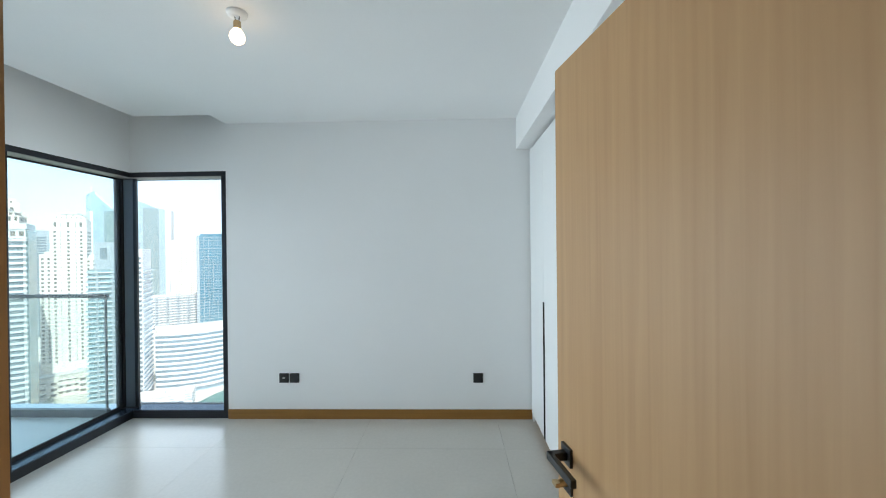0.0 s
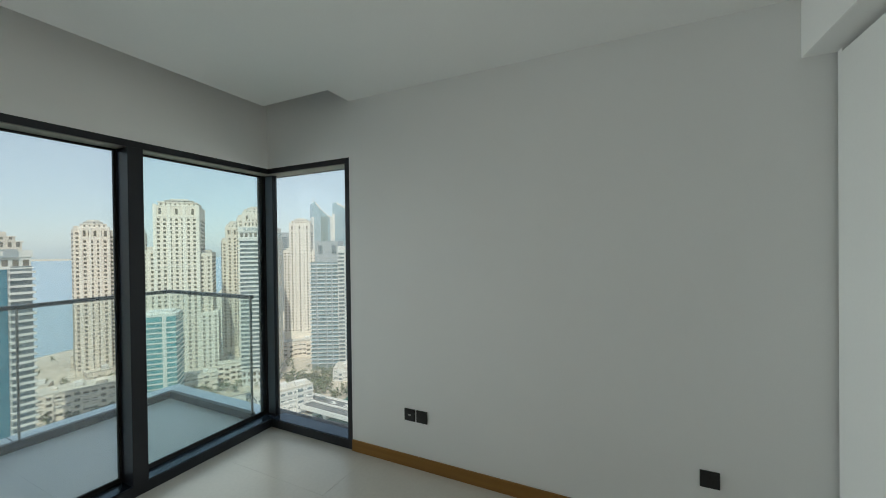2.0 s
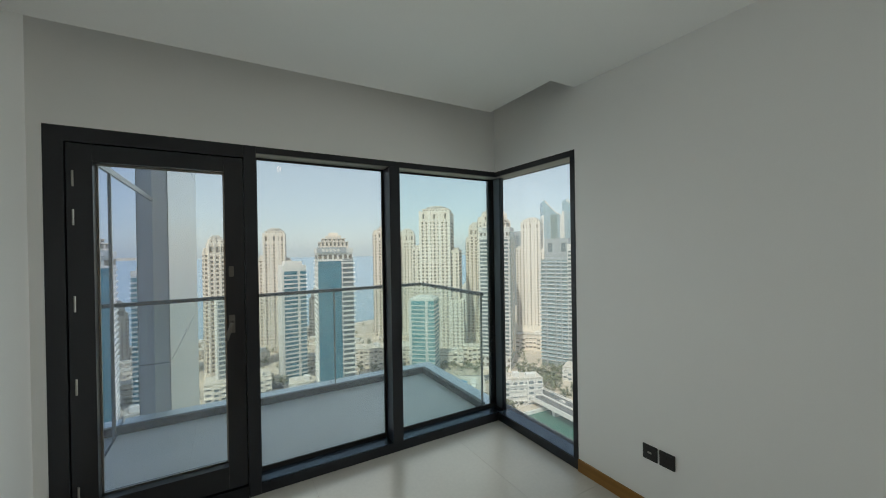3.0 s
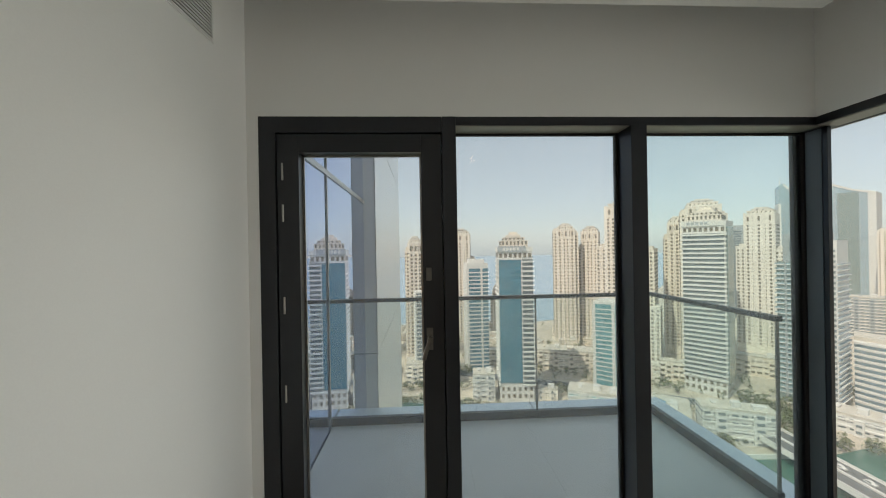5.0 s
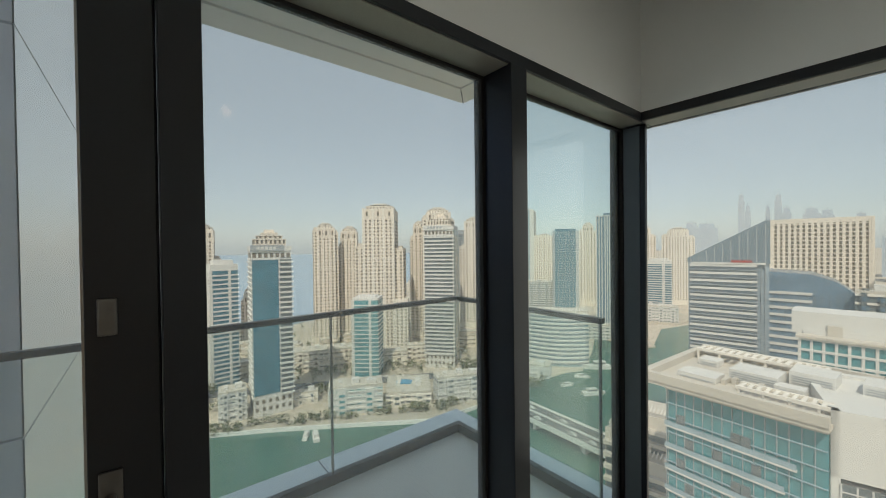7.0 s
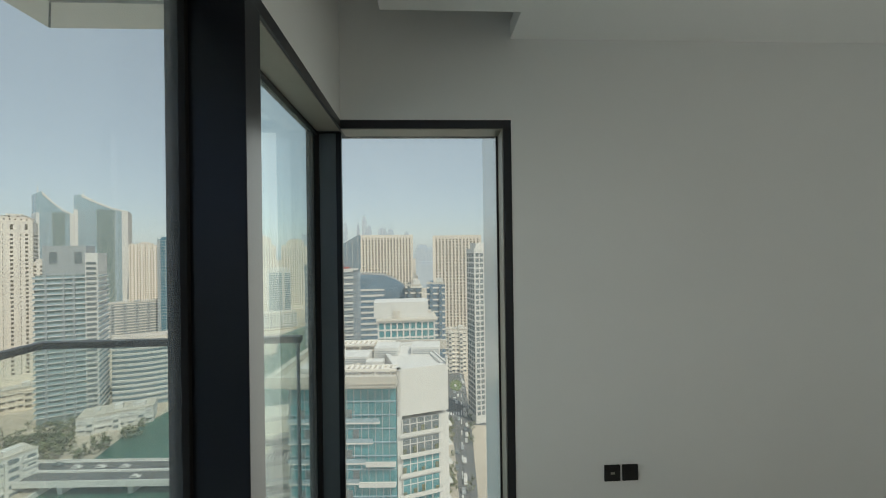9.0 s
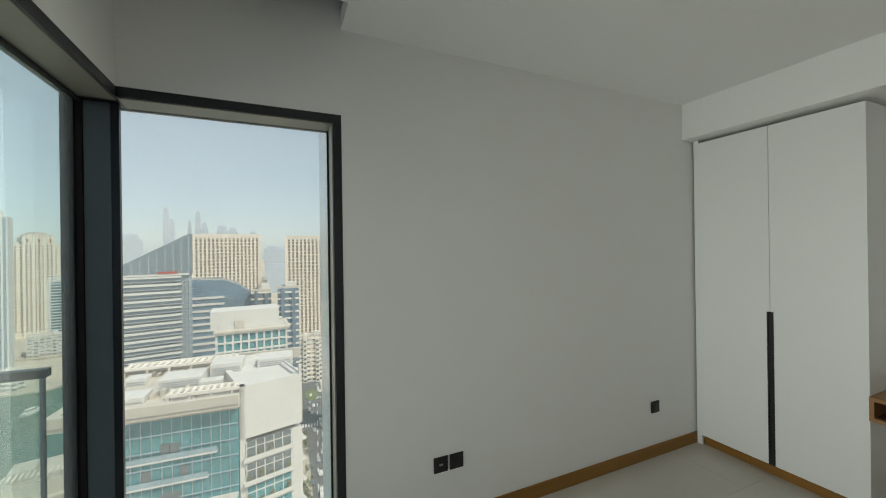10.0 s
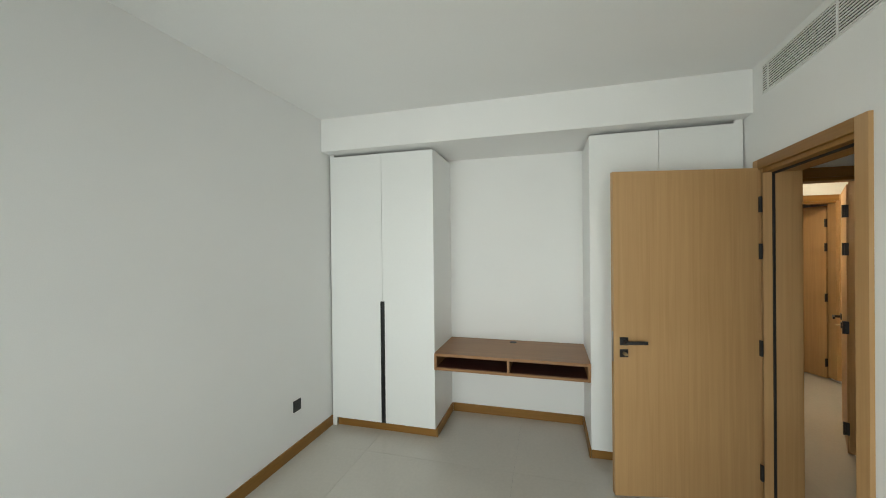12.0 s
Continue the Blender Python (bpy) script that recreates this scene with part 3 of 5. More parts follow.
cross_doorway(4.3, -4.29, -3.62, "oak door frame further along the hall")
cross_doorway(6.3, -5.32, -4.42, "oak door frame at the end of the hall")
door_leaf("door_3", "open oak door seen along its edge in the hall", pose(4.445, -4.25, FL, 0, 0, -29), 0.8, 2.13)
door_leaf("door_4", "oak door standing ajar at the hall end", pose(6.445, -5.28, FL, 0, 0, 26), 0.84, 2.13)
# added lamp, never in view, that brightens the hall
bulb_lamp(5.5, -4.3, 2.6, "hall_fill_bulb", "unseen bare bulb added to brighten the hall")

# building mass round the room, out of view, added to block the sun
structure("building_shell", boxes(((-0.24, -12, 3.3), (9, 0.24, 40)), ((-0.24, -12, -107.5), (9, 0.24, -0.14)), ((4.66, -3.3, -0.13), (9, 0.24, 3.3)), ((2.0, -12, -0.13), (9, -6.6, 3.3)), ((-0.24, -12, -0.13), (2.19, -3.72, 3.3)), ((8.0, -6.6, -0.13), (9, -3.3, 3.3))), M["grey_cladding"], "unseen mass of the tower that keeps the sun off", "building")

# ---- balcony ----
structure("balcony_slab", boxes(((-1.84, -3.12, -0.30), (-0.2, 0.2, -0.012)),), M["grey_cladding"], "grey concrete balcony slab", "balcony")
structure("balcony_ledge", boxes(((-1.84, -3.12, -0.0115), (-1.575, 0.2, 0.03)), ((-1.575, 0.005, -0.0115), (-0.2, 0.2, 0.03)), bevel=0.004), M["ledge"], "white metal ledge outside the balustrade", "ledge")
structure("ledge_joint", boxes(((-1.838, -1.176, 0.0302), (-1.577, -1.168, 0.0312))), M["black"], "dark joint across the balcony ledge", "joint")
structure("balcony_soffit", boxes(((-1.59, -3.12, 3.05), (-0.25, 0.08, 3.29)), ((-1.84, -3.12, 3.04), (-1.602, 0.335, 3.29)), ((-1.602, 0.092, 3.04), (-0.25, 0.335, 3.29))), M["soffit"], "pale soffit of the balcony above", "soffit")
structure("soffit_joint", joined(boxes(((-1.602, -3.12, 3.06), (-1.59, 0.092, 3.2)), ((-1.59, 0.08, 3.06), (-0.25, 0.092, 3.2))), boxes(((0, -0.005, -0.0015), (0.33, 0.005, -0.0005)), m=pose(-1.602, 0.092, 3.04, 0, 0, 134.4))), M["black"], "dark shadow joint in the soffit", "joint")

rail_w = thing("balustrade", "frameless glass balustrade with dark handrail", "balustrade")
part("base_channel", boxes(((-1.575, -3.128, -0.004), (-1.53, -0.0, 0.07)), ((-1.53, -0.045, -0.004), (-0.22, 0.0, 0.07))), M["black"], rail_w)
RY = (-3.128, -1.172, -0.022)
for y0, y1 in zip(RY, RY[1:]):
    pane(rail_w, (-1.56, y0 + 0.006, 0.03), (-1.545, y1 - 0.006, 1.155), "rail_pane")
pane(rail_w, (-1.535, -0.03, 0.03), (-0.24, -0.015, 1.155), "rail_pane")
part("handrail", boxes(((-1.575, -3.128, 1.15), (-1.53, 0.0, 1.185)), ((-1.53, -0.045, 1.15), (-0.215, 0.0, 1.185)), bevel=0.004), M["rail"], rail_w)
part("end_trim", boxes(((-0.24, -0.032, 0.03), (-0.228, -0.013, 1.15))), M["steel"], rail_w)
part("joint_trim", boxes(((-1.562, -1.178, 0.03), (-1.543, -1.166, 1.15))), M["steel"], rail_w)

# mirrored facade at the end of the balcony, and the white fin beyond it
facade = thing("glass_facade", "mirrored glass facade panels at the balcony end", "facade", kind="structure")
for i, (x0, x1) in enumerate(((-1.45, -0.25), (-3.58, -1.47))):
    for z0, z1 in ((-3.6, -0.95), (-0.9, 2.34), (2.39, 5.6), (5.65, 9.0)):
        part("facade_pane", boxes(((x0, -3.15, z0), (x1, -3.13, z1))), M["mirror"], facade)
part("facade_mullion", boxes(((-1.47, -3.15, -3.6), (-1.45, -3.118, 9.0))), M["steel"], facade)
for z in (-0.95, 2.34, 5.6):
    part("facade_transom", boxes(((-3.58, -3.15, z), (-1.47, -3.118, z + 0.05)), ((-1.45, -3.15, z), (-0.25, -3.118, z + 0.05))), M["steel"], facade)
part("facade_backing", boxes(((-3.58, -3.3, -107), (-0.25, -3.152, 40))), M["grey_cladding"], facade)
fin = thing("facade_fin", "white metal clad fin of the tower facade", "facade", kind="structure")
for k in range(-3, 4):
    z0 = 0.1 + 3.36 * k
    part("fin_panel", boxes(((-3.59, -3.3, z0 + 0.012), (-3.6, -2.955, z0 + 3.348)), ((-9.0, -2.965, z0 + 0.012), (-3.59, -2.955, z0 + 3.348))), M["cladding"], fin)
part("fin_core", boxes(((-9.0, -3.3, -107), (-3.602, -2.97, 40))), M["grey_cladding"], fin)


# ---- the city, about 108 m below ----
GZ = -108.0
C = {
    "sand": material("ground", (0.55, 0.475, 0.385), 0.95, scale=0.02, vary=0.2, bump=0, fine=0.15),
    "sea": material("sea_water", (0.32, 0.42, 0.50), 0.25, scale=0.003, vary=0.1, bump=0.0, fine=0.05),
    "water": material("canal_water", (0.05, 0.145, 0.11), 0.15, scale=0.02, vary=0.2, bump=0.0, fine=0.4),
    "asphalt": material("asphalt", (0.14, 0.14, 0.14), 0.9, scale=0.05, vary=0.15, bump=0),
    "paving": material("promenade_paving", (0.5, 0.44, 0.36), 0.9, scale=0.1, vary=0.12, bump=0),
    "tan": material("tan_stucco", (0.80, 0.705, 0.605), 0.9, scale=0.03, vary=0.06, bump=0, fine=0.4, random_tint=0.05),
    "cream": material("cream_stucco", (0.81, 0.745, 0.665), 0.9, scale=0.03, vary=0.05, bump=0, fine=0.4, random_tint=0.04),
    "white": material("white_render", (0.69, 0.665, 0.63), 0.8, scale=0.05, vary=0.05, bump=0, fine=0.5),
    "grey": material("grey_panels", (0.36, 0.38, 0.39), 0.5, scale=0.05, vary=0.08, bump=0, fine=0.5),
    # dark glass lifted in tone: city haze put into the colour
    "dark": material("tower_glass_dark", (0.17, 0.195, 0.205), 0.12, scale=0.2, vary=0.3, bump=0, fine=1.5),
    "blue": material("tower_glass_blue", (0.06, 0.185, 0.25), 0.12, scale=0.15, vary=0.3, bump=0, fine=1.0),
    "teal": material("tower_glass_teal", (0.10, 0.29, 0.32), 0.12, scale=0.15, vary=0.3, bump=0, fine=1.0),
    "shade": material("window_recess", (0.17, 0.14, 0.105), 0.4, scale=0.3, vary=0.3, bump=0, fine=1.0),
    "leaf": material("palm_leaves", (0.17, 0.175, 0.095), 0.8, scale=0.2, vary=0.35, bump=0, fine=2),
    "trunk": material("palm_trunk", (0.2, 0.15, 0.1), 0.9, vary=0.2, bump=0),
    "pool": material("pool_water", (0.06, 0.33, 0.55), 0.1, vary=0.1, bump=0),
    "roof": material("flat_roof", (0.58, 0.53, 0.46), 0.9, scale=0.2, vary=0.12, bump=0),
    "red": material("red_paint", (0.4, 0.06, 0.05), 0.6, vary=0.1, bump=0),
    "office_glass": material("office_glass", (0.30, 0.36, 0.41), 0.2, scale=0.3, vary=0.2, bump=0),
    # pale glass; on far towers the paleness is distance haze put into the colour
    "pale_haze_glass": material("pale_hazed_tower_glass", (0.32, 0.42, 0.47), 0.15, scale=0.1, vary=0.2, bump=0, fine=0.6),
    "grey_glass": material("grey_tower_glass", (0.22, 0.27, 0.26), 0.15, scale=0.2, vary=0.25, bump=0, fine=1.2),
    "office_roof": material("roof_glass", (0.20, 0.25, 0.29), 0.2, scale=0.2, vary=0.15, bump=0),
    "line": material("road_marking", (0.75, 0.74, 0.70), 0.8, scale=0.5, vary=0.06, bump=0),
    "grass": material("lawn", (0.16, 0.20, 0.08), 0.95, scale=0.1, vary=0.25, bump=0, fine=0.8),
    # navy lightened likewise, with haze in its base colour
    "navy": material("tower_glass_navy", (0.16, 0.24, 0.32), 0.15, scale=0.2, vary=0.25, bump=0, fine=1.2),
    # blue-grey of the distant haze, put into the base colour
    "haze": material("haze_coloured_tower", (0.48, 0.53, 0.59), 0.9, scale=0.02, vary=0.03, bump=0),
}
EYE = (0.9, -2.1)


def at_heading(h, d, turn=0.0, z=GZ):
    """A pose on the ground in the direction h (degrees left of straight north) at distance d, with its front towards the room."""
    a = radians(h)
    return pose(EYE[0] - d * math.sin(a), EYE[1] + d * math.cos(a), z, 0, 0, h + turn)


ground = structure("ground", boxes(((-9000, -6000, GZ - 2), (9000, 9000, GZ))), C["sand"], "sandy city ground reaching the horizon", "ground")


def flat(points, z, thick=0.4):
    """A low slab over a polygon given as (heading, distance)."""
    pts = [(EYE[0] - d * math.sin(radians(h)), EYE[1] + d * math.cos(radians(h))) for h, d in points]
    return prism(pts, "z", z - thick, z)


structure("sea", flat([(125, 640), (105, 560), (88, 545), (74, 560), (64, 640), (58, 900), (54, 2500), (52, 6000), (90, 6500), (125, 6000)], GZ + 0.4), C["sea"], "pale hazy blue sea beyond the towers", "sea")
BANK = ((112, 330), (95, 275), (84, 255), (76, 243), (70, 236), (64, 232), (58, 230), (52.5, 231), (48, 244), (44, 259), (41, 273))
structure("water", flat([*BANK, (38, 300), (33, 330), (31, 338), (29.6, 400), (29, 500), (27, 445), (22, 440), (21, 540), (17, 600), (12, 560), (10, 380), (14, 120), (30, 60), (60, 50), (100, 90)], GZ + 0.3), C["water"], "green marina canal water", "water")
structure("promenade", flat([*[(h, d + 9) for h, d in BANK], *[(h, d - 2) for h, d in reversed(BANK)]], GZ + 2.0, 2.5), C["paving"], "sandy paved promenade along the canal", "pavement")
structure("quay_wall", flat([*[(h, d - 2) for h, d in BANK], *[(h, d - 3) for h, d in reversed(BANK)]], GZ + 2.7, 3.2), C["line"], "pale stone quay edge along the canal", "quay")
structure("road", flat([(88, 330), (76, 305), (66, 300), (58, 300), (52, 305), (52, 318), (58, 314), (66, 314), (76, 320), (88, 346)], GZ + 0.5), C["asphalt"], "grey asphalt road between the towers", "road")
structure("side_street", flat([(-3.4, 150), (-7.6, 150), (-6.4, 240), (-5.4, 330), (-3.0, 330), (-3.1, 240), (-3.2, 190)], GZ + 0.5), C["asphalt"], "grey asphalt side street between the blocks", "road")
structure("island", flat([(27.5, 452), (25, 440), (22.5, 436), (21.6, 446), (23, 470), (26, 500), (29, 520)], GZ + 1.5, 2.0), C["paving"], "paved point of land in the marina", "pavement")
structure("far_bank", flat([(27, 600), (23, 572), (19, 578), (17, 640), (20, 700), (27, 700)], GZ + 1.5, 2.0), C["paving"], "paved far bank of the marina", "pavement")


# parts too small and far to pick apart
SMALL = {"cornice", "wing", "crown", "roof", "openings", "window_bars", "planting", "wheels", "louvres", "balcony_slabs", "glazing", "roof_beams", "open_window", "shaft_windows", "floor_lines", "lane_lines", "carriageway", "parapet", "sign_bars"}


def put(name, bm, mat, parent, label="", stuff=False):
    o = part(name, bm, mat, parent, label)
    if stuff or name in SMALL:
        tagged(o, kind="stuff")
    return o


def window_grid(w, d, z0, z1, pitch_x, pitch_z, ww, wh, proud=0.12, sides=("front", "left", "right")):
    """Window boxes on the faces of a block w wide and d deep."""
    verts, faces = [], []

    def add(lo, hi):
        n = len(verts)
        x0, y0, a0 = lo
        x1, y1, a1 = hi
        verts.extend(((x0, y0, a0), (x1, y0, a0), (x1, y1, a0), (x0, y1, a0), (x0, y0, a1), (x1, y0, a1), (x1, y1, a1), (x0, y1, a1)))
        faces.extend(tuple(n + i for i in f) for f in ((3, 2, 1, 0), (4, 5, 6, 7), (0, 1, 5, 4), (1, 2, 6, 5), (2, 3, 7, 6), (3, 0, 4, 7)))
    rows = max(1, int((z1 - z0) / pitch_z))
    for r in range(rows):
        a = z0 + (r + 0.5) * (z1 - z0) / rows
        for side in sides:
            span = w if side == "front" else d
            n = max(1, int(span / pitch_x))
            for c in range(n):
                p = -span / 2 + (c + 0.5) * span / n
                if side == "front":
                    add((p - ww / 2, -d / 2 - proud, a - wh / 2), (p + ww / 2, -d / 2 + 0.1, a + wh / 2))
                elif side == "left":
                    add((-w / 2 - proud, p - ww / 2, a - wh / 2), (-w / 2 + 0.1, p + ww / 2, a + wh / 2))
                else:
                    add((w / 2 - 0.1, p - ww / 2, a - wh / 2), (w / 2 + proud, p + ww / 2, a + wh / 2))
    me = bpy.data.meshes.new("scratch")
    me.from_pydata(verts, [], faces)
    bm = bmesh.new()
    bm.from_mesh(me)
    bpy.data.meshes.remove(me)
    return bm


def block(w, d, z0, z1, x=0.0, y=0.0):
    return ((x - w / 2, y - d / 2, z0), (x + w / 2, y + d / 2, z1))


def tower_size(h0, h1, d):
    return abs(h0 - h1) * math.pi / 180 * d


def tan_tower(h0, h1, d, top, shoulder=None, mat="tan", turn=0.0, label="tall sand-coloured apartment tower with punched windows", shaft=0.62, annex=0.0):
    """Stucco tower of clustered shafts: a tall middle with arched loggias and a stepped crown, lower wings at its sides, piers, cornices and windows in bays."""
    w = tower_size(h0, h1, d)
    hz = top - GZ
    t = thing("apartment_tower", label, "tower", "sand-coloured towers", at=at_heading((h0 + h1) / 2, d + w * 0.45, turn))
    dep = w * 0.85
    sh = (shoulder - GZ) if shoulder is not None else hz - 14
    cw, cd = w * shaft, dep * 1.04
    lw = w * (1 - shaft) / 2 + w * 0.02
    wings = [(-w / 2 + lw / 2, sh, 0.94), (w / 2 - lw / 2, sh - 3.0, 0.86)]
    put("wall", boxes(block(cw, cd, 0, hz - 7)), C[mat], t)
    for x, top_z, k in wings:
        wing = put("wing", boxes(block(lw, dep * k, 0, top_z, x), block(lw * 0.6, dep * k * 0.5, top_z, top_z + 2.4, x)), C[mat], t)
        put("cornice", boxes(block(lw * 1.05, dep * k * 1.02, top_z - 0.8, top_z, x), block(lw * 1.03, dep * k * 1.01, top_z * 0.5, top_z * 0.5 + 0.7, x)), C["cream"], wing)
        grid = window_grid(lw, dep * k, 8, top_z - 2.5, 3.7, 3.5, 1.75, 1.9)
        grid.transform(Matrix.Translation((x, 0, 0)))
        put("windows", grid, C["shade"], wing, stuff=True)
    if annex:
        low = annex - GZ
        block_low = put("annex", boxes(block(w * 0.26, dep * 0.5, 0, low, w * 0.46, -dep * 0.28)), C["cream"], t)
        grid = window_grid(w * 0.26, dep * 0.5, 4, low - 2, 3.7, 3.5, 1.75, 1.9)
        grid.transform(Matrix.Translation((w * 0.46, -dep * 0.28, 0)))
        put("windows", grid, C["shade"], block_low, stuff=True)
    put("crown", boxes(block(cw * 0.86, cd * 0.72, hz - 7, hz - 3.4), block(cw * 0.62, cd * 0.5, hz - 3.4, hz - 1.5), block(cw * 0.42, cd * 0.36, hz - 1.5, hz), block(cw * 0.9, cd * 0.76, hz - 4.0, hz - 3.4), block(cw * 0.66, cd * 0.53, hz - 1.9, hz - 1.5)), C["cream"], t)
    piers = []
    for px in (-0.5, -0.18, 0.18, 0.5):
        piers.append(block(cw * 0.07, 1.0, 0, hz - 6.0, px * cw * 0.94, -cd / 2))
    for px in (-0.5, 0.5):
        piers.append(block(1.0, cd * 0.12, 0, hz - 6.0, px * cw, -cd * 0.42))
    put("pier", boxes(*piers), C["cream"], t, stuff=True)
    for z in (hz - 7.6, hz - 16.4, hz * 0.62, hz * 0.34):
        put("cornice", boxes(block(cw * 1.03, cd * 1.02, z, z + 0.7)), C["cream"], t)
    put("windows", window_grid(cw * 0.92, cd, 8, hz - 17, 3.7, 3.5, 1.8, 1.95, sides=("front",)), C["shade"], t, stuff=True)
    put("windows", window_grid(cw, cd * 0.9, 8, hz - 17, 3.7, 3.5, 1.8, 1.95, sides=("left", "right")), C["shade"], t, stuff=True)
    put("loggias", window_grid(cw * 0.9, cd, hz - 15.4, hz - 8.4, cw / 6.01, 6.3, 1.7, 4.8, 0.25), C["shade"], t, stuff=True)
    put("windows", window_grid(cw * 0.84, cd * 0.72, hz - 6.4, hz - 4.2, 3.0, 2.2, 1.0, 1.4), C["shade"], t, stuff=True)
    put("windows", window_grid(cw * 0.4, cd * 0.5, hz - 3.3, hz - 2.0, 4.0, 1.3, 1.2, 1.0), C["shade"], t, stuff=True)
    return t


def terrace_block(h0, h1, d, top, label="long white terraced building with a curved front"):
    """Storeys of thin curved slabs over set-back dark glazing, on a bowed plan."""
    t = thing("terraced_building", label, "building", at=Matrix.Translation((0, 0, GZ)))
    hz = top - GZ
    n = 12

    def plan(front, back):
        pts = []
        for dist, order in ((front, range(n + 1)), (back, range(n, -1, -1))):
            for i in order:
                h = radians(h0 + (h1 - h0) * i / n)
                bow = 9.0 * (1 - (2 * i / n - 1) ** 2)
                pts.append((EYE[0] - (dist - bow) * math.sin(h), EYE[1] + (dist - bow) * math.cos(h)))
        return pts
    for z in np.arange(3.5, hz, 3.6):
        put("terrace_slab", prism(plan(d + z * 0.22, d + 42), "z", z, z + 1.25), C["white"], t)
    for z in np.arange(0, hz - 3, 3.6):
        put("glazing", prism(plan(d + 2.5 + z * 0.22, d + 40), "z", z + 1.3 if z else 0, z + 3.55), C["pale_haze_glass"], t)
    put("roof", prism(plan(d + 16, d + 36), "z", hz - 2, hz + 2.6), C["roof"], t)
    return t


def grid_tower(h0, h1, d, top, turn, label):
    """Slender white tower with a grid of square windows."""
    w = tower_size(h0, h1, d)
    hz = top - GZ
    t = thing("grid_tower", label, "tower", at=at_heading((h0 + h1) / 2, d + w * 0.5, turn))
    put("wall", boxes(block(w, w, 0, hz - 4), block(w * 0.7, w * 0.7, hz - 4, hz)), C["white"], t)
    put("windows", window_grid(w * 0.92, w, 5, hz - 6, 2.9, 3.3, 2.2, 2.3, 0.05, sides=("front",)), C["dark"], t, stuff=True)
    put("windows", window_grid(w, w * 0.92, 5, hz - 6, 2.9, 3.3, 2.2, 2.3, 0.05, sides=("left", "right")), C["dark"], t, stuff=True)
    put("parapet", boxes(block(w * 1.03, w * 1.03, hz - 5, hz - 3.6)), C["white"], t)
    return t


def band_tower(h0, h1, d, top, glass_mat="dark", slab="white", turn=0.0, pitch=3.4, slab_h=1.15, out=0.9, deep=0.9, crown=8.0, label="white banded apartment tower with glazed storeys", base=GZ):
    """Glazed shaft with a projecting slab and parapet at every storey, and a plain top."""
    w = tower_size(h0, h1, d)
    hz = top - base
    t = thing("banded_tower", label, "tower", "banded towers", at=at_heading((h0 + h1) / 2, d + w * deep * 0.5, turn, base))
    dep = w * deep
    put("glass_wall", boxes(block(w * 0.95, dep * 0.95, 0, hz - crown)), C[glass_mat], t)
    slabs = [block(w + out * 0.6 * (k % 2), dep, z, z + slab_h) for k, z in enumerate(np.arange(6, hz - crown - 1, pitch))]
    put("balcony_slabs", boxes(*slabs), C[slab], t, stuff=True)
    cores = [block(w * 0.10, dep * 0.98, 0, hz - crown, px * w) for px in (-0.46, 0.18)]
    put("wall", boxes(*cores), C[slab], t)
    if crown:
        put("roof", boxes(block(w * 0.96, dep * 0.96, hz - crown, hz - crown * 0.4), block(w * 0.7, dep * 0.6, hz - crown * 0.4, hz)), C[slab], t)
    return t


def glass_tower(h0, h1, d, top, glass_mat="teal", turn=0.0, slope=0.0, frame_mat="white", deep=0.8, label="glazed office tower with slanted top"):
    """Curtain-wall shaft with mullions and floor lines; the top may slant between two white edge blades."""
    w = tower_size(h0, h1, d)
    hz = top - GZ
    t = thing("glass_tower", label, "tower", "glazed towers", at=at_heading((h0 + h1) / 2, d + w * deep * 0.5, turn))
    dep = w * deep
    if slope:
        rim = [(-w * 0.36, hz), (-w * 0.1, hz - slope * 0.42), (w * 0.2, hz - slope * 0.8), (w / 2, hz - slope)]
        put("glass_wall", prism([(-w / 2, 0), (w / 2, 0), *reversed(rim), (-w / 2, hz - slope * 0.12)], "y", -dep / 2, dep / 2), C[glass_mat], t)
        put("roof_blade", prism([*rim, (w / 2, hz - slope - 3), (w * 0.2, hz - slope * 0.8 - 3.5), (-w * 0.1, hz - slope * 0.42 - 4), (-w * 0.36, hz - 6)], "y", -dep / 2 - 1.2, -dep / 2 - 0.2), C[frame_mat], t)
        put("dark_panel", boxes(block(w * 0.34, 1.0, 0, hz - slope * 0.95, w * 0.08, -dep / 2)), C["grey_glass"], t)
        put("spire", rod((-w * 0.4, 0, hz - slope * 0.2), (-w * 0.4, 0, hz + slope * 0.35), 1.3, 8, 0.3), C["white"], t)
    else:
        put("glass_wall", boxes(block(w, dep, 0, hz - 3), block(w * 0.8, dep * 0.8, hz - 3, hz)), C[glass_mat], t)
    zt = hz - max(slope, 4)
    put("floor_lines", boxes(*[block(w + 0.5, dep + 0.5, z, z + 0.6) for z in np.arange(5, zt, 3.8)]), C["grey"], t, stuff=True)
    n = max(4, int(w / 5))
    put("mullions", boxes(*[block(0.5, dep + 0.9, 0, zt, -w / 2 + (i + 0.5) * w / n) for i in range(n)]), C["grey"], t, stuff=True)
    put("wall", boxes(block(w * 0.12, dep + 1.4, 0, zt, w * 0.45), block(w * 0.08, dep + 1.4, 0, zt, -w * 0.47)), C[frame_mat], t)
    put("balcony_slabs", boxes(*[block(w * 0.14, dep + 2.2, z, z + 1.2, w * 0.45) for z in np.arange(5, zt, 3.8)]), C["white"], t, stuff=True)
    return t


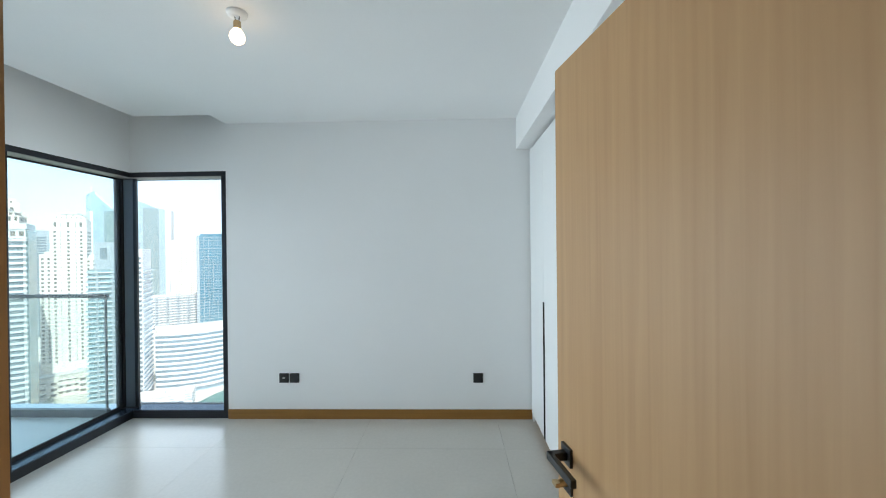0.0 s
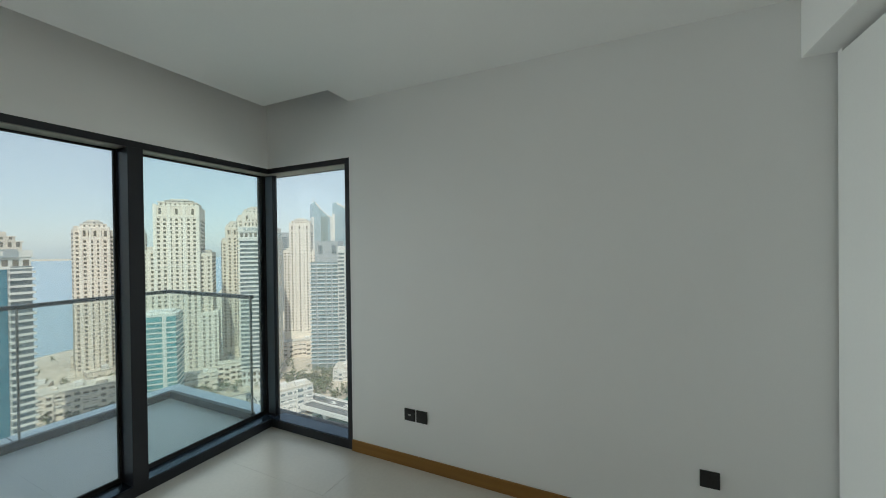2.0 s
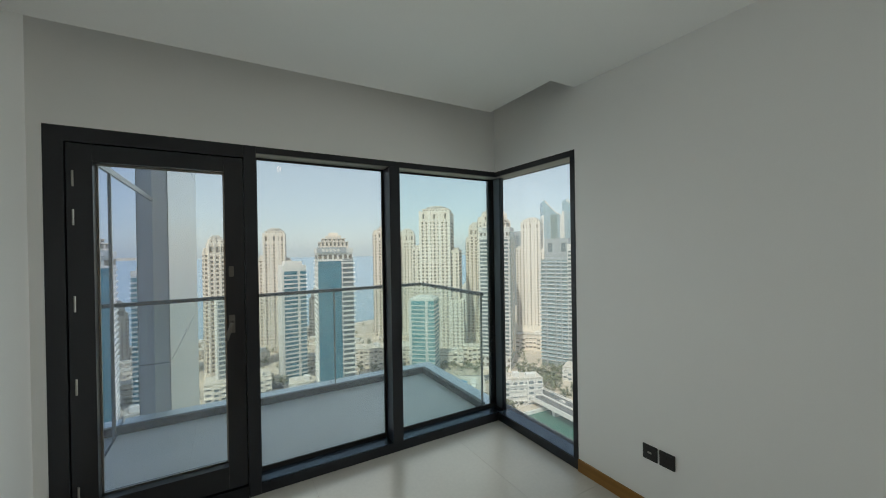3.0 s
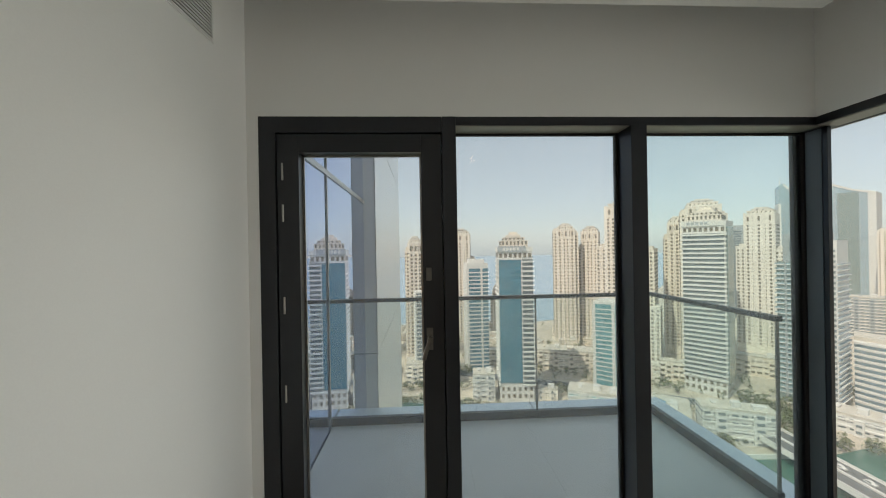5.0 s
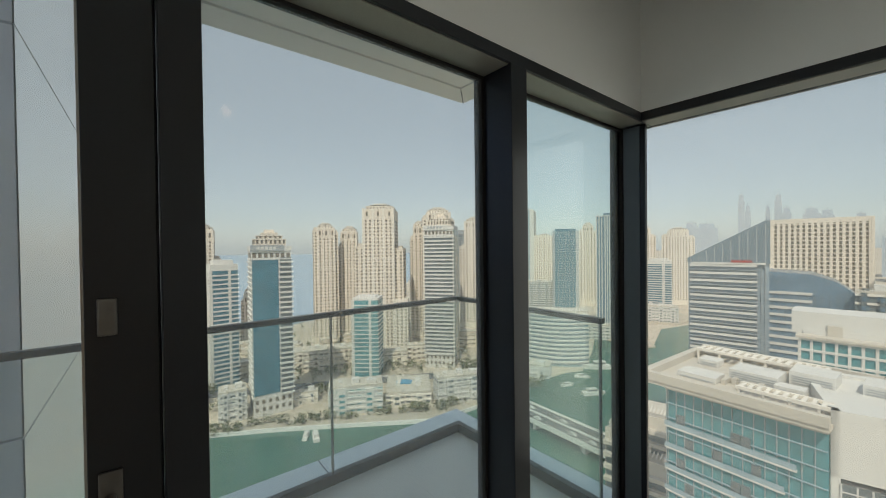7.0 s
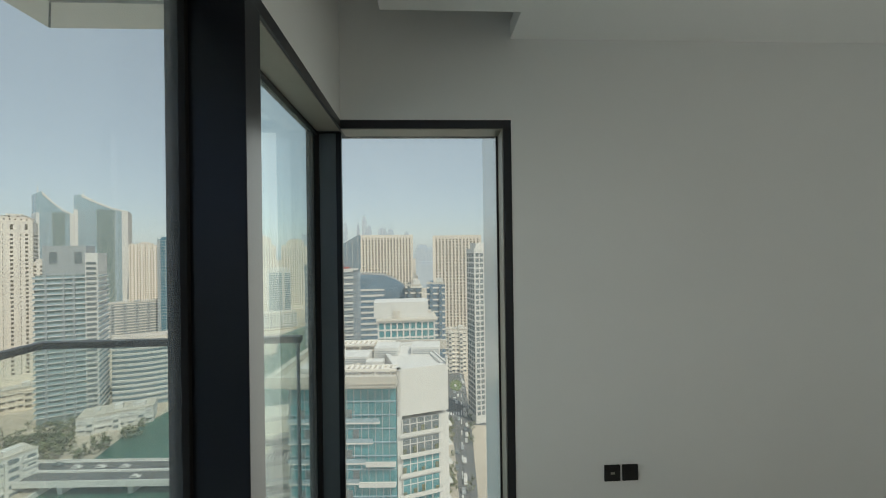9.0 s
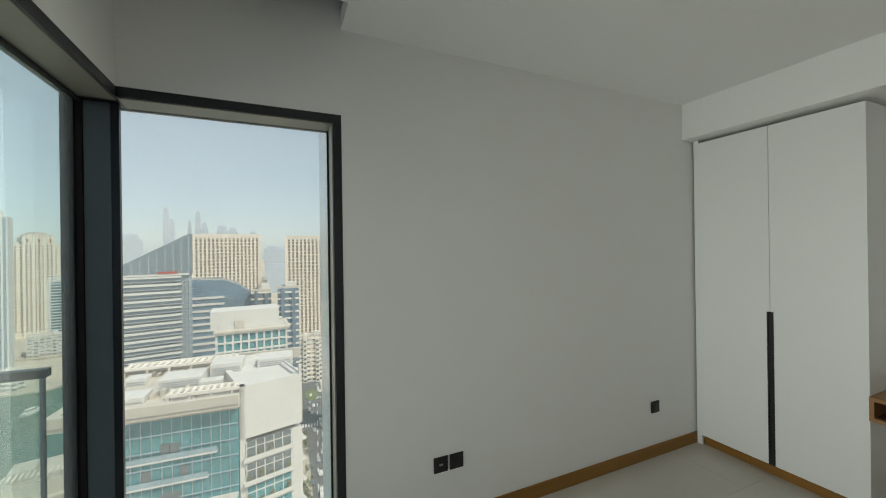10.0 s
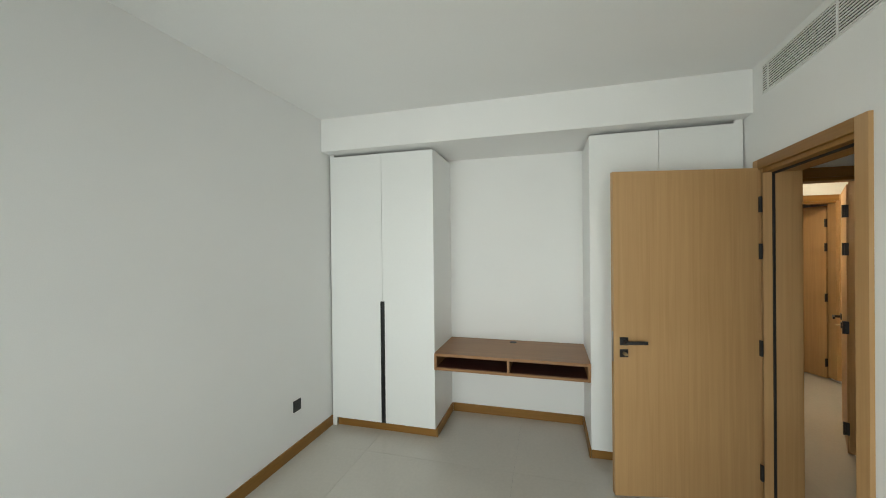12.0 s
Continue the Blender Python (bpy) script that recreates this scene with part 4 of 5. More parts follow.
def crown_tower(h0, h1, d, top, turn, label):
    """Grey-green glazed tower with thin curved slabs, a grey plant crown with square openings and a white balcony shaft on one side."""
    w = tower_size(h0, h1, d)
    dep = w * 0.8
    hz = top - GZ
    zb = hz - 19
    t = thing("banded_tower", label, "tower", "banded towers", at=at_heading((h0 + h1) / 2, d + dep * 0.5, turn))
    put("glass_wall", boxes(block(w * 0.9, dep * 0.92, 0, zb)), C["grey_glass"], t)
    put("balcony_slabs", boxes(*[block(w * (0.97 + 0.02 * (k % 3 == 0)), dep, z, z + 0.55) for k, z in enumerate(np.arange(6, zb, 3.4))]), C["white"], t, stuff=True)
    put("balcony_glass", boxes(*[block(w * 0.955, dep * 0.985, z + 0.55, z + 1.4) for z in np.arange(6, zb - 1, 3.4)]), C["pale_haze_glass"], t, stuff=True)
    put("wall", boxes(*[block(w * 0.035, dep * 1.005, 0, zb, x * w) for x in (-0.3, -0.05, 0.1)]), C["grey"], t)
    crown = put("crown", boxes(((-w * 0.36, -dep * 0.4, zb), (w * 0.27, dep * 0.4, hz))), C["grey"], t, "grey plant storey")
    put("openings", boxes(*[((x * w, -dep * 0.41, hz - 12), ((x + 0.11) * w, -dep * 0.3, hz - 4)) for x in (-0.26, 0.1)]), C["dark"], crown)
    side = put("white_shaft", boxes(((w * 0.27, -dep * 0.5, 0), (w * 0.46, dep * 0.42, hz - 5))), C["white"], t)
    put("shaft_windows", boxes(*[((w * 0.29, -dep * 0.515, z), (w * 0.44, -dep * 0.49, z + 1.7)) for z in np.arange(8, hz - 10, 3.4)]), C["dark"], side)
    return t


def stripe_tower(h0, h1, d, top, turn, label):
    """Pale blue tower: upright glass strips between white piers, fine floor lines, a raised centre."""
    w = tower_size(h0, h1, d)
    dep = w * 0.7
    hz = top - GZ
    t = thing("striped_tower", label, "tower", at=at_heading((h0 + h1) / 2, d + dep * 0.5, turn))
    put("glass_wall", boxes(block(w * 0.96, dep * 0.96, 0, hz - 6), block(w * 0.5, dep * 0.6, hz - 6, hz - 2)), C["navy"], t)
    put("balcony_slabs", boxes(*[block(w * 0.98, dep * 0.98, z, z + 0.75) for z in np.arange(5, hz - 7, 3.4)]), C["pale_haze_glass"], t, stuff=True)
    put("pier", boxes(*[block(w * 0.035, dep * 1.02, 0, hz - 5, -w / 2 + w * k) for k in (0.02, 0.12, 0.22, 0.34, 0.42, 0.5, 0.58, 0.66, 0.78, 0.88, 0.98)]), C["white"], t, stuff=True)
    put("roof", boxes(block(w * 0.98, dep * 0.98, hz - 6, hz - 5), block(w * 0.3, dep * 0.4, hz - 5, hz, w * 0.2), block(w * 0.04, dep * 0.1, hz, hz + 7, w * 0.2)), C["white"], t)
    return t


def sign_tower(h0, h1, d, top, turn, glass_mat, label, side_bands):
    """Tower with a sign board under a stepped rotunda, glazed front and balcony slabs."""
    w = tower_size(h0, h1, d)
    hz = top - GZ
    t = thing("sign_tower", label, "tower", at=at_heading((h0 + h1) / 2, d + w * 0.4, turn))
    dep = w * 0.8
    zs = hz - 11
    put("wall", boxes(block(w * 0.96, dep * 0.96, 0, zs)), C["white"], t)
    put("glass_wall", boxes(((-w * 0.47, -dep / 2 - 0.2, 14), (w * 0.16 if side_bands else w * 0.44, -dep / 2 + 0.5, zs - 9))), C[glass_mat], t)
    slabs, wins = [], []
    for z in np.arange(12, zs - 9, 3.35):
        if side_bands:
            slabs.append(((w * 0.17, -dep / 2 - 1.2, z), (w * 0.53, dep / 2, z + 1.0)))
            slabs.append(((-w * 0.52, -dep / 2 - 0.5, z), (-w * 0.46, dep / 2, z + 1.0)))
            wins.append(((w * 0.2, -dep / 2 - 0.1, z + 1.0), (w * 0.49, dep * 0.4, z + 3.35)))
        else:
            slabs.append(((-w * 0.5, -dep / 2 - 1.0, z), (w * 0.5, dep / 2 + 0.5, z + 1.25)))
    put("balcony_slabs", boxes(*slabs), C["white"], t, stuff=True)
    if wins:
        put("windows", boxes(*wins), C["dark"], t, stuff=True)
    put("windows", window_grid(w * 0.96, dep * 0.96, zs - 8, zs - 4, 3.2, 4, 2.0, 3.0), C["shade"], t, stuff=True)
    put("windows", window_grid(w * 0.96, dep * 0.96, 2, 12, 3.4, 4.5, 1.9, 2.6), C["shade"], t, stuff=True)
    put("parapet", boxes(block(w, dep, zs - 3.2, zs), block(w * 1.02, dep * 1.02, zs - 8.8, zs - 8.2)), C["white"], t)
    board = put("sign_board", boxes(((-w * 0.5, -dep / 2 - 0.6, zs - 3.4), (w * 0.3, -dep / 2 - 0.1, zs + 0.6))), C["grey"] if side_bands else C["white"], t, "plain sign board near the top")
    bars = [((-w * 0.36 + i * w * 0.1, -dep / 2 - 0.75, zs - 2.4), (-w * 0.36 + i * w * 0.1 + w * 0.07, -dep / 2 - 0.6, zs - 0.4)) for i in range(5)]
    put("sign_bars", boxes(*bars), C["white"] if side_bands else C["grey"], board)
    put("crown", joined(boxes(block(w * 0.76, dep * 0.76, zs, zs + 4.6), block(w * 0.6, dep * 0.6, zs + 4.6, zs + 7.0), block(w * 0.4, dep * 0.4, zs + 7.0, zs + 9.0)), boxes(block(w * 0.24, dep * 0.26, zs + 9.0, hz), block(w * 0.8, dep * 0.8, zs + 4.1, zs + 4.6), block(w * 0.64, dep * 0.64, zs + 6.6, zs + 7.0))), C["tan"], t)
    if not side_bands:
        put("side_glazing", boxes(((w * 0.4, -dep * 0.42, 10), (w * 0.515, dep * 0.48, zs - 4))), C["grey_glass"], t)
    put("windows", window_grid(w * 0.6, dep * 0.6, zs + 5, zs + 6.8, 2.6, 1.8, 1.1, 1.2), C["shade"], t, stuff=True)
    put("windows", window_grid(w * 0.76, dep * 0.76, zs + 1, zs + 5, 2.6, 4, 1.2, 2.8), C["shade"], t, stuff=True)
    return t


def slat_tower(h0, h1, d, top, label="broad hotel block with sand-coloured vertical ribs"):
    w = tower_size(h0, h1, d)
    hz = top - GZ
    dep = w * 0.4
    t = thing("ribbed_tower", label, "tower", "ribbed towers", at=at_heading((h0 + h1) / 2, d + dep / 2))
    put("wall", boxes(block(w, dep, 0, hz - 4)), C["shade"], t)
    n = int(w / 3.6)
    ribs = [block(w / n * 0.5, dep + 1.2, 0, hz - 3, -w / 2 + (i + 0.5) * w / n) for i in range(n)]
    ribs += [block(w * 0.03, dep + 2.0, 0, hz - 1, x) for x in (-w * 0.49, w * 0.49)]
    put("ribs", boxes(*ribs), C["tan"], t, stuff=True)
    floors = [block(w * 0.99, dep + 0.3, z, z + 0.8) for z in np.arange(4, hz - 5, 3.5)]
    put("floor_lines", boxes(*floors), C["tan"], t, stuff=True)
    put("roof", boxes(block(w * 1.01, dep * 1.05, hz - 4, hz)), C["tan"], t)
    return t


def low_block(h0, h1, d, base, top, mat="white", deep=0.5, rows=3.6, label="low white podium building with balconies", glassy="dark", turn=0.0):
    """Low building in bays: piers, a railed ledge to each storey, set-back top storey, roof plant and parapet."""
    w = tower_size(h0, h1, d)
    dep = w * deep
    t = thing("low_building", label, "building", "podium buildings", at=at_heading((h0 + h1) / 2, d + dep / 2, turn, base))
    hz = top - base
    put("wall", boxes(block(w, dep, 0, hz - 0.4)), C[mat], t)
    put("windows", window_grid(w, dep, 1.0, hz - 0.6, 4.2, rows, 2.9, rows * 0.5), C[glassy], t, stuff=True)
    nbay = max(2, int(w / 12))
    put("bay", boxes(*[block(w / nbay * 0.32, dep + 3.0, 0, hz - (1.5 if i % 2 else 0.0), -w / 2 + (i + 0.5) * w / nbay) for i in range(nbay)]), C[mat], t, stuff=True)
    put("bay_windows", boxes(*[block(w / nbay * 0.2, dep + 3.2, z, z + rows * 0.45, -w / 2 + (i + 0.5) * w / nbay) for i in range(nbay) for z in np.arange(1.5, hz - 2.5, rows)]), C[glassy], t, stuff=True)
    put("roof", boxes(block(w * 1.01, dep * 1.02, hz - 0.4, hz + 0.1), ((-w * 0.505, -dep * 0.51, hz), (w * 0.505, -dep * 0.5, hz + 0.9))), C["roof"], t)
    for i in range(max(2, int(w / 11))):
        x = -w * 0.44 + w * 0.88 * (i + 0.5) / max(2, int(w / 11))
        put("plant_room", boxes(block(2.2 + (i * 7 % 5), dep * 0.3, hz, hz + 1.2 + (i * 3 % 4) * 0.6, x, dep * (0.1 - 0.12 * (i % 3)))), C["white" if i % 2 else mat], t)
    ledges = [block(w * 1.01, dep * 1.03 + 1.0, z, z + 0.9) for z in np.arange(rows, hz - 1, rows)]
    if ledges:
        put("ledges", boxes(*ledges), C["white" if mat == "white" else "cream"], t, stuff=True)
    return t


Z = lambda elev, d: 1.63 + elev * d
# sand-coloured towers
tan_tower(92.9, 89.9, 361, Z(0.036, 361), Z(0.0, 361), turn=6, shaft=0.7)
tan_tower(86.4, 82.1, 435, Z(0.055, 435), Z(-0.019, 435), turn=-4, shaft=0.66)
tan_tower(79.9, 78.2, 470, Z(-0.10, 470), turn=4)
tan_tower(70.6, 67.1, 432, Z(0.061, 432), Z(0.043, 432), turn=5, shaft=0.7)
tan_tower(67.0, 63.7, 448, Z(0.052, 448), Z(0.0, 448), turn=-6, shaft=0.7)
tan_tower(64.4, 57.0, 379, Z(0.115, 379), Z(0.0, 379), turn=-8, shaft=0.64, annex=Z(-0.146, 372))
tan_tower(56.4, 53.4, 440, Z(0.066, 440), Z(0.02, 440), turn=4, shaft=0.66, annex=Z(-0.2, 430))
tan_tower(54.6, 49.6, 400, Z(0.103, 400), Z(0.075, 400), turn=4, shaft=0.74)
tan_tower(48.6, 44.1, 482, Z(0.076, 482), Z(-0.005, 482), mat="cream", turn=-8, shaft=0.62)
tan_tower(37.6, 34.5, 900, Z(0.026, 900), Z(0.02, 900), turn=0)
tan_tower(31.2, 28.9, 700, Z(0.052, 700), turn=0)
tan_tower(25.4, 21.7, 735, Z(0.042, 735), Z(0.02, 735), turn=8)
tan_tower(20.9, 17.2, 766, Z(0.034, 766), turn=0, mat="cream", label="broad beige tower in the haze")
tan_tower(101, 97.5, 380, Z(0.03, 380), turn=0)
# towers with sign boards
sign_tower(79.0, 73.7, 267, Z(0.043, 267), 8, "blue", "blue glazed tower with white balconies and a sign board", True)
sign_tower(54.0, 49.2, 330, Z(0.084, 330), -12, "dark", "white banded tower with a sign board", False)
# glazed and banded towers
band_tower(83.8, 80.4, 330, Z(-0.03, 330), "blue", "white", turn=12)
band_tower(91.6, 89.8, 310, Z(-0.112, 310), "dark", "white", turn=10, crown=2.0)
band_tower(64.9, 60.8, 310, Z(-0.135, 310), "teal", "white", turn=-14, slab_h=0.8, crown=3.0)
crown_tower(45.0, 39.5, 345, Z(0.018, 345), -14, "grey glazed tower with thin white slabs and a plant crown")
# slanted pair: haze painted into the glass colour
glass_tower(45.1, 42.3, 1000, Z(0.118, 1000), "pale_haze_glass", 10, 40)
glass_tower(41.9, 37.4, 1000, Z(0.118, 1000), "pale_haze_glass", -8, 30)
glass_tower(34.9, 31.3, 617, Z(0.037, 617), "blue", 0, 0, "grey", label="blue-green glazed tower by the water")
stripe_tower(28.8, 25.2, 480, Z(0.078, 480), -10, "pale blue glazed tower with white piers by the water")
band_tower(22.8, 19.7, 640, Z(-0.039, 640), "blue", "white", turn=0, slab_h=1.3)
low_block(24.3, 19.0, 585, GZ, Z(-0.15, 585), label="terraced white podium at the water")
low_block(30.7, 24.4, 455, GZ, Z(-0.205, 455), deep=0.35)
grid_tower(-6.5, -9.6, 236, Z(0.018, 236), 24, "slender white tower with square windows beside a road")
band_tower(49.3, 47.7, 700, Z(0.039, 700), "dark", "grey", turn=0)
# low buildings and podiums
low_block(73.6, 65.0, 345, GZ, Z(-0.268, 345), "tan", 0.4, 4.2, "low sand-coloured arcade building", "shade")
low_block(82, 75, 352, GZ, Z(-0.275, 352), "tan", 0.35, 4.2, "low sand-coloured arcade building", "shade")
low_block(64.5, 57.0, 340, GZ, Z(-0.285, 340), "tan", 0.3, 4.2, "low sand-coloured arcade building", "shade")
low_block(57.0, 50.5, 352, GZ, Z(-0.27, 352), "tan", 0.3, 4.2, "low sand-coloured arcade building", "shade")
low_block(49.0, 44.5, 400, GZ, Z(-0.235, 400), "tan", 0.4, 4.2, "low sand-coloured arcade building", "shade")
low_block(68.8, 60.8, 248, GZ, Z(-0.37, 248), deep=0.5, glassy="teal")
low_block(60.4, 53.4, 254, GZ, GZ + 9.0, "cream", 1.1)
low_block(52.9, 45.2, 256, GZ, Z(-0.347, 262), deep=0.4, turn=18)
low_block(82.8, 79.4, 268, GZ, Z(-0.34, 268), deep=1.0)
low_block(73.4, 70.2, 275, GZ, Z(-0.37, 275), "cream")
low_block(93.0, 85.0, 300, GZ, Z(-0.31, 300), "cream")
low_block(42.0, 35.2, 312, GZ, Z(-0.318, 312), deep=0.5, turn=-10)
low_block(39.6, 34.2, 640, GZ, Z(-0.10, 640), "grey", label="long grey station building")
terrace_block(39.2, 30.0, 352, Z(-0.185, 352))
slat_tower(10.0, 2.1, 450, Z(0.042, 450))
slat_tower(-1.0, -8.4, 412, Z(0.039, 412))
low_block(3.4, 0.9, 232, GZ, Z(-0.094, 232), "dark", 1.2, 3.6, "dark glazed office block", "navy")
low_block(0.1, -2.7, 226, GZ, Z(-0.09, 226), "navy", 1.2, 3.6, "dark glazed office block", "dark")
low_block(-2.6, -6.0, 330, GZ, Z(-0.215, 330), "cream", 0.6, 3.6, "pale parking block behind the road")
hrnd = random.Random(3)
prototypes = [low_block(88.6, 86.4, 410, GZ, GZ + 7, "cream", 0.7, 3.5, "low cream house among the towers", "shade"), low_block(80.0, 77.6, 405, GZ, GZ + 10, "tan", 0.8, 3.5, "low sand-coloured house among the towers", "shade")]
for k in range(44):
    h, d = hrnd.uniform(60, 97), hrnd.uniform(405, 540)
    if d > 530 - abs(h - 88) * 0.5:
        d -= 60
    copy_thing(hrnd.choice(prototypes), at_heading(h, d, hrnd.uniform(-25, 25)) @ Matrix.Translation((0, 0, hrnd.uniform(-3, 0))))
pool = structure("pool", flat([(58.7, 270), (56.5, 270), (56.3, 276), (57.2, 279), (58.7, 277)], GZ + 9.6, 0.5), C["pool"], "small blue swimming pool on a podium", "pool")

# white office block with a square window grid and a blank penthouse
wb = thing("office_building", "white office block with square windows and blank penthouse", "building", at=at_heading(3.5, 150, 0))
wz = Z(-0.178, 150) - GZ
wl, wr = -150 * math.tan(radians(4.2)), 150 * math.tan(radians(4.6))
put("wall", boxes(((wl, 0.6, 0), (wr, 16, wz - 1.5))), C["white"], wb)
put("glass_wall", boxes(((wl + 0.6, 0.3, 0), (wr - 0.4, 1.0, wz - 2.2))), C["teal"], wb)
put("pier", boxes(*[((x - 0.32, -0.1, 0), (x + 0.32, 0.7, wz - 1.6)) for x in np.linspace(wl + 0.4, wr - 0.4, 10)]), C["white"], wb, stuff=True)
put("floor_lines", boxes(*[((wl, -0.2, z), (wr, 0.7, z + 0.6)) for z in np.arange(wz - 2.2, 4, -3.1)]), C["white"], wb, stuff=True)
put("roof", boxes(((wl - 0.5, -0.9, wz - 1.5), (wr + 0.9, 16.4, wz - 0.9))), C["roof"], wb)
house = put("penthouse", boxes(((wl - 1.6, 3.5, wz - 1.0), (wr - 2.6, 15, wz + 5.6)), ((wl + 1.0, 3.0, wz - 0.9), (wr - 0.6, 3.4, wz + 0.7))), C["white"], wb)
put("roof_plant", boxes(((wl + 6, 2.6, wz - 0.9), (wl + 9, 3.4, wz + 2.2)), ((wr - 4.5, 5, wz - 0.9), (wr - 1.2, 9, wz + 1.4))), C["roof"], house)
# far skyline, with the haze painted into the towers' colour
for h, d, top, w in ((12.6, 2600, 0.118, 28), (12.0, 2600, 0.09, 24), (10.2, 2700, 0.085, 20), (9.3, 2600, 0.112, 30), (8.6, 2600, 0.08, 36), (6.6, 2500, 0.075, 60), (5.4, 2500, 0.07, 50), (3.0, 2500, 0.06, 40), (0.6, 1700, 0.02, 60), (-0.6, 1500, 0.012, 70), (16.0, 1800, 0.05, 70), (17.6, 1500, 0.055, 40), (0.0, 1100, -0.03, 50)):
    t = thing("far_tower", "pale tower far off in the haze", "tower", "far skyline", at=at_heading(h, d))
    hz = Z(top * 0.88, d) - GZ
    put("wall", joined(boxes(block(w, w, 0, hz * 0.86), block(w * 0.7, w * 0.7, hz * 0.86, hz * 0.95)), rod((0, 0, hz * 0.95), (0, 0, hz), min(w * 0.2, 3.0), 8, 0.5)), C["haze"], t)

# big banded office block with a slanting glass roof
ob = thing("office_block", "office block with white bands under a slanting glass roof", "building", at=at_heading(13.9, 205, -2))
w = tower_size(18.0, 10.2, 200)
hz = Z(-0.045, 200) - GZ
put("glass_wall", boxes(block(w * 0.98, 22, 0, hz)), C["office_glass"], ob)
put("bands", boxes(*[block(w * 0.82, 24, z, z + 0.95, -w * 0.06) for z in np.arange(3.2, hz, 3.2)]), C["white"], ob, stuff=True)
put("band_rails", boxes(*[block(w * 0.82, 24.6, z + 1.75, z + 2.0, -w * 0.06) for z in np.arange(3.2, hz - 3, 3.2)]), C["grey"], ob, stuff=True)
put("mullions", boxes(*[block(0.25, 23.0, 0, hz, x) for x in np.arange(w * 0.36, w * 0.49, 1.2)]), C["grey"], ob, stuff=True)
put("roof", prism([(-w / 2, hz), (w / 2, hz), (w / 2, hz + 17), (w * 0.44, hz + 17), (-w / 2, hz + 2)], "y", -11.5, 11.5), C["office_roof"], ob)
put("roof_ribs", boxes(*[block(0.3, 23.4, hz, hz + 1.5 + i * 1.6, -w * 0.45 + i * w * 0.1) for i in range(10)]), C["grey"], ob, stuff=True)
put("parapet", boxes(block(w * 0.9, 24.4, hz - 0.4, hz + 0.3)), C["white"], ob)
put("banner", boxes(((w * 0.05, -12.4, hz + 0.35), (w * 0.3, -12.2, hz + 1.3))), C["red"], ob, "small red banner on the parapet")
wing = thing("office_wing", "dark glazed wing with a curved top", "building", at=at_heading(6.9, 250))
w = tower_size(10.3, 3.4, 250)
hz = Z(-0.058, 250) - GZ
put("glass_wall", prism([(-w / 2, 0), (w / 2, 0), (w / 2, hz - 9), (w * 0.3, hz - 4), (w * 0.05, hz - 1), (-w / 2, hz)], "y", -12, 12), C["navy"], wing)
put("mullions", boxes(*[block(0.3, 24.6, 0, hz - 10, x) for x in np.arange(-w * 0.48, w * 0.48, 2.4)]), C["office_roof"], wing, stuff=True)
put("bands", boxes(*[block(w * 0.5, 25, z, z + 1.2, -w * 0.2) for z in np.arange(4, hz - 10, 3.5)]), C["white"], wing, stuff=True)

# the nearest building, below the corner window
nb = thing("apartment_block", "cream apartment block with teal glass and roof plant", "building", at=pose(-5.1, 64.6, GZ, 0, 0, -3))
RZ = -20.0 - GZ
GT = RZ - 2.6                                 # top of the glass
put("wall", boxes(((-19.4, 0.2, 0), (0.0, 21, GT))), C["white"], nb)
put("glass_wall", boxes(((-19.0, -0.4, 10), (-0.1, 0.25, GT))), C["teal"], nb)
put("mullions", boxes(*[((x - 0.05, -0.55, 10), (x + 0.05, -0.35, GT)) for x in np.arange(-18.8, -0.1, 1.25)]), C["grey"], nb, stuff=True)
put("transoms", boxes(*[((-19.1, -0.6, z), (-0.1, -0.3, z + 0.14)) for z in np.arange(GT - 2.4, 10, -2.4)]), C["pale_haze_glass"], nb, stuff=True)
put("fascia", boxes(((-22.5, -2.0, RZ - 2.0), (0.2, 21.5, RZ - 1.4)), ((-22.5, -2.2, RZ - 1.4), (0.2, -1.2, RZ)), ((-22.5, -1.2, RZ - 1.4), (-21.3, 21.5, RZ)), ((-19.2, -0.9, RZ - 2.6), (-0.1, 0.3, RZ - 2.0)), bevel=0.05), C["roof"], nb)
put("fascia_lights", boxes(*[((x - 0.2, -1.0, RZ - 2.45), (x + 0.2, -0.88, RZ - 2.2)) for x in np.arange(-18, -0.5, 2.6)]), C["roof"], nb, stuff=True)
put("roof", boxes(((-21.3, -1.2, RZ - 1.39), (0.0, 20.6, RZ - 1.2)), ((-21.3, 20.6, RZ - 1.39), (9.0, 21.4, RZ + 0.7))), C["roof"], nb)
# slim white balcony decks before the glass, one to every storey, deeper on one end
for k in range(14):
    z = GT - 6.2 - k * 3.55
    edge = -3.0 - 1.2 * min(k, 4)
    deck = put("balcony", boxes(((-19.2, -0.85, z), (edge, -0.4, z + 0.28)), *([((edge, -1.5, z - 0.1), (-0.2, -0.4, z + 0.25)), ((edge, -1.5, z + 0.25), (-0.2, -1.4, z + 0.8))] if k > 1 else [])), C["white"], nb)
    put("railing", boxes(((-19.2, -0.85, z + 0.28), (edge, -0.8, z + 1.0))), C["pale_haze_glass"], deck)
    put("open_window", boxes(*[((x, -0.62, z + 0.6), (x + 1.1, -0.4, z + 2.4)) for x in ((-16.2, -12.4, -7.8) if k % 2 else (-17.4, -10.2, -9.0))]), C["dark"], deck)
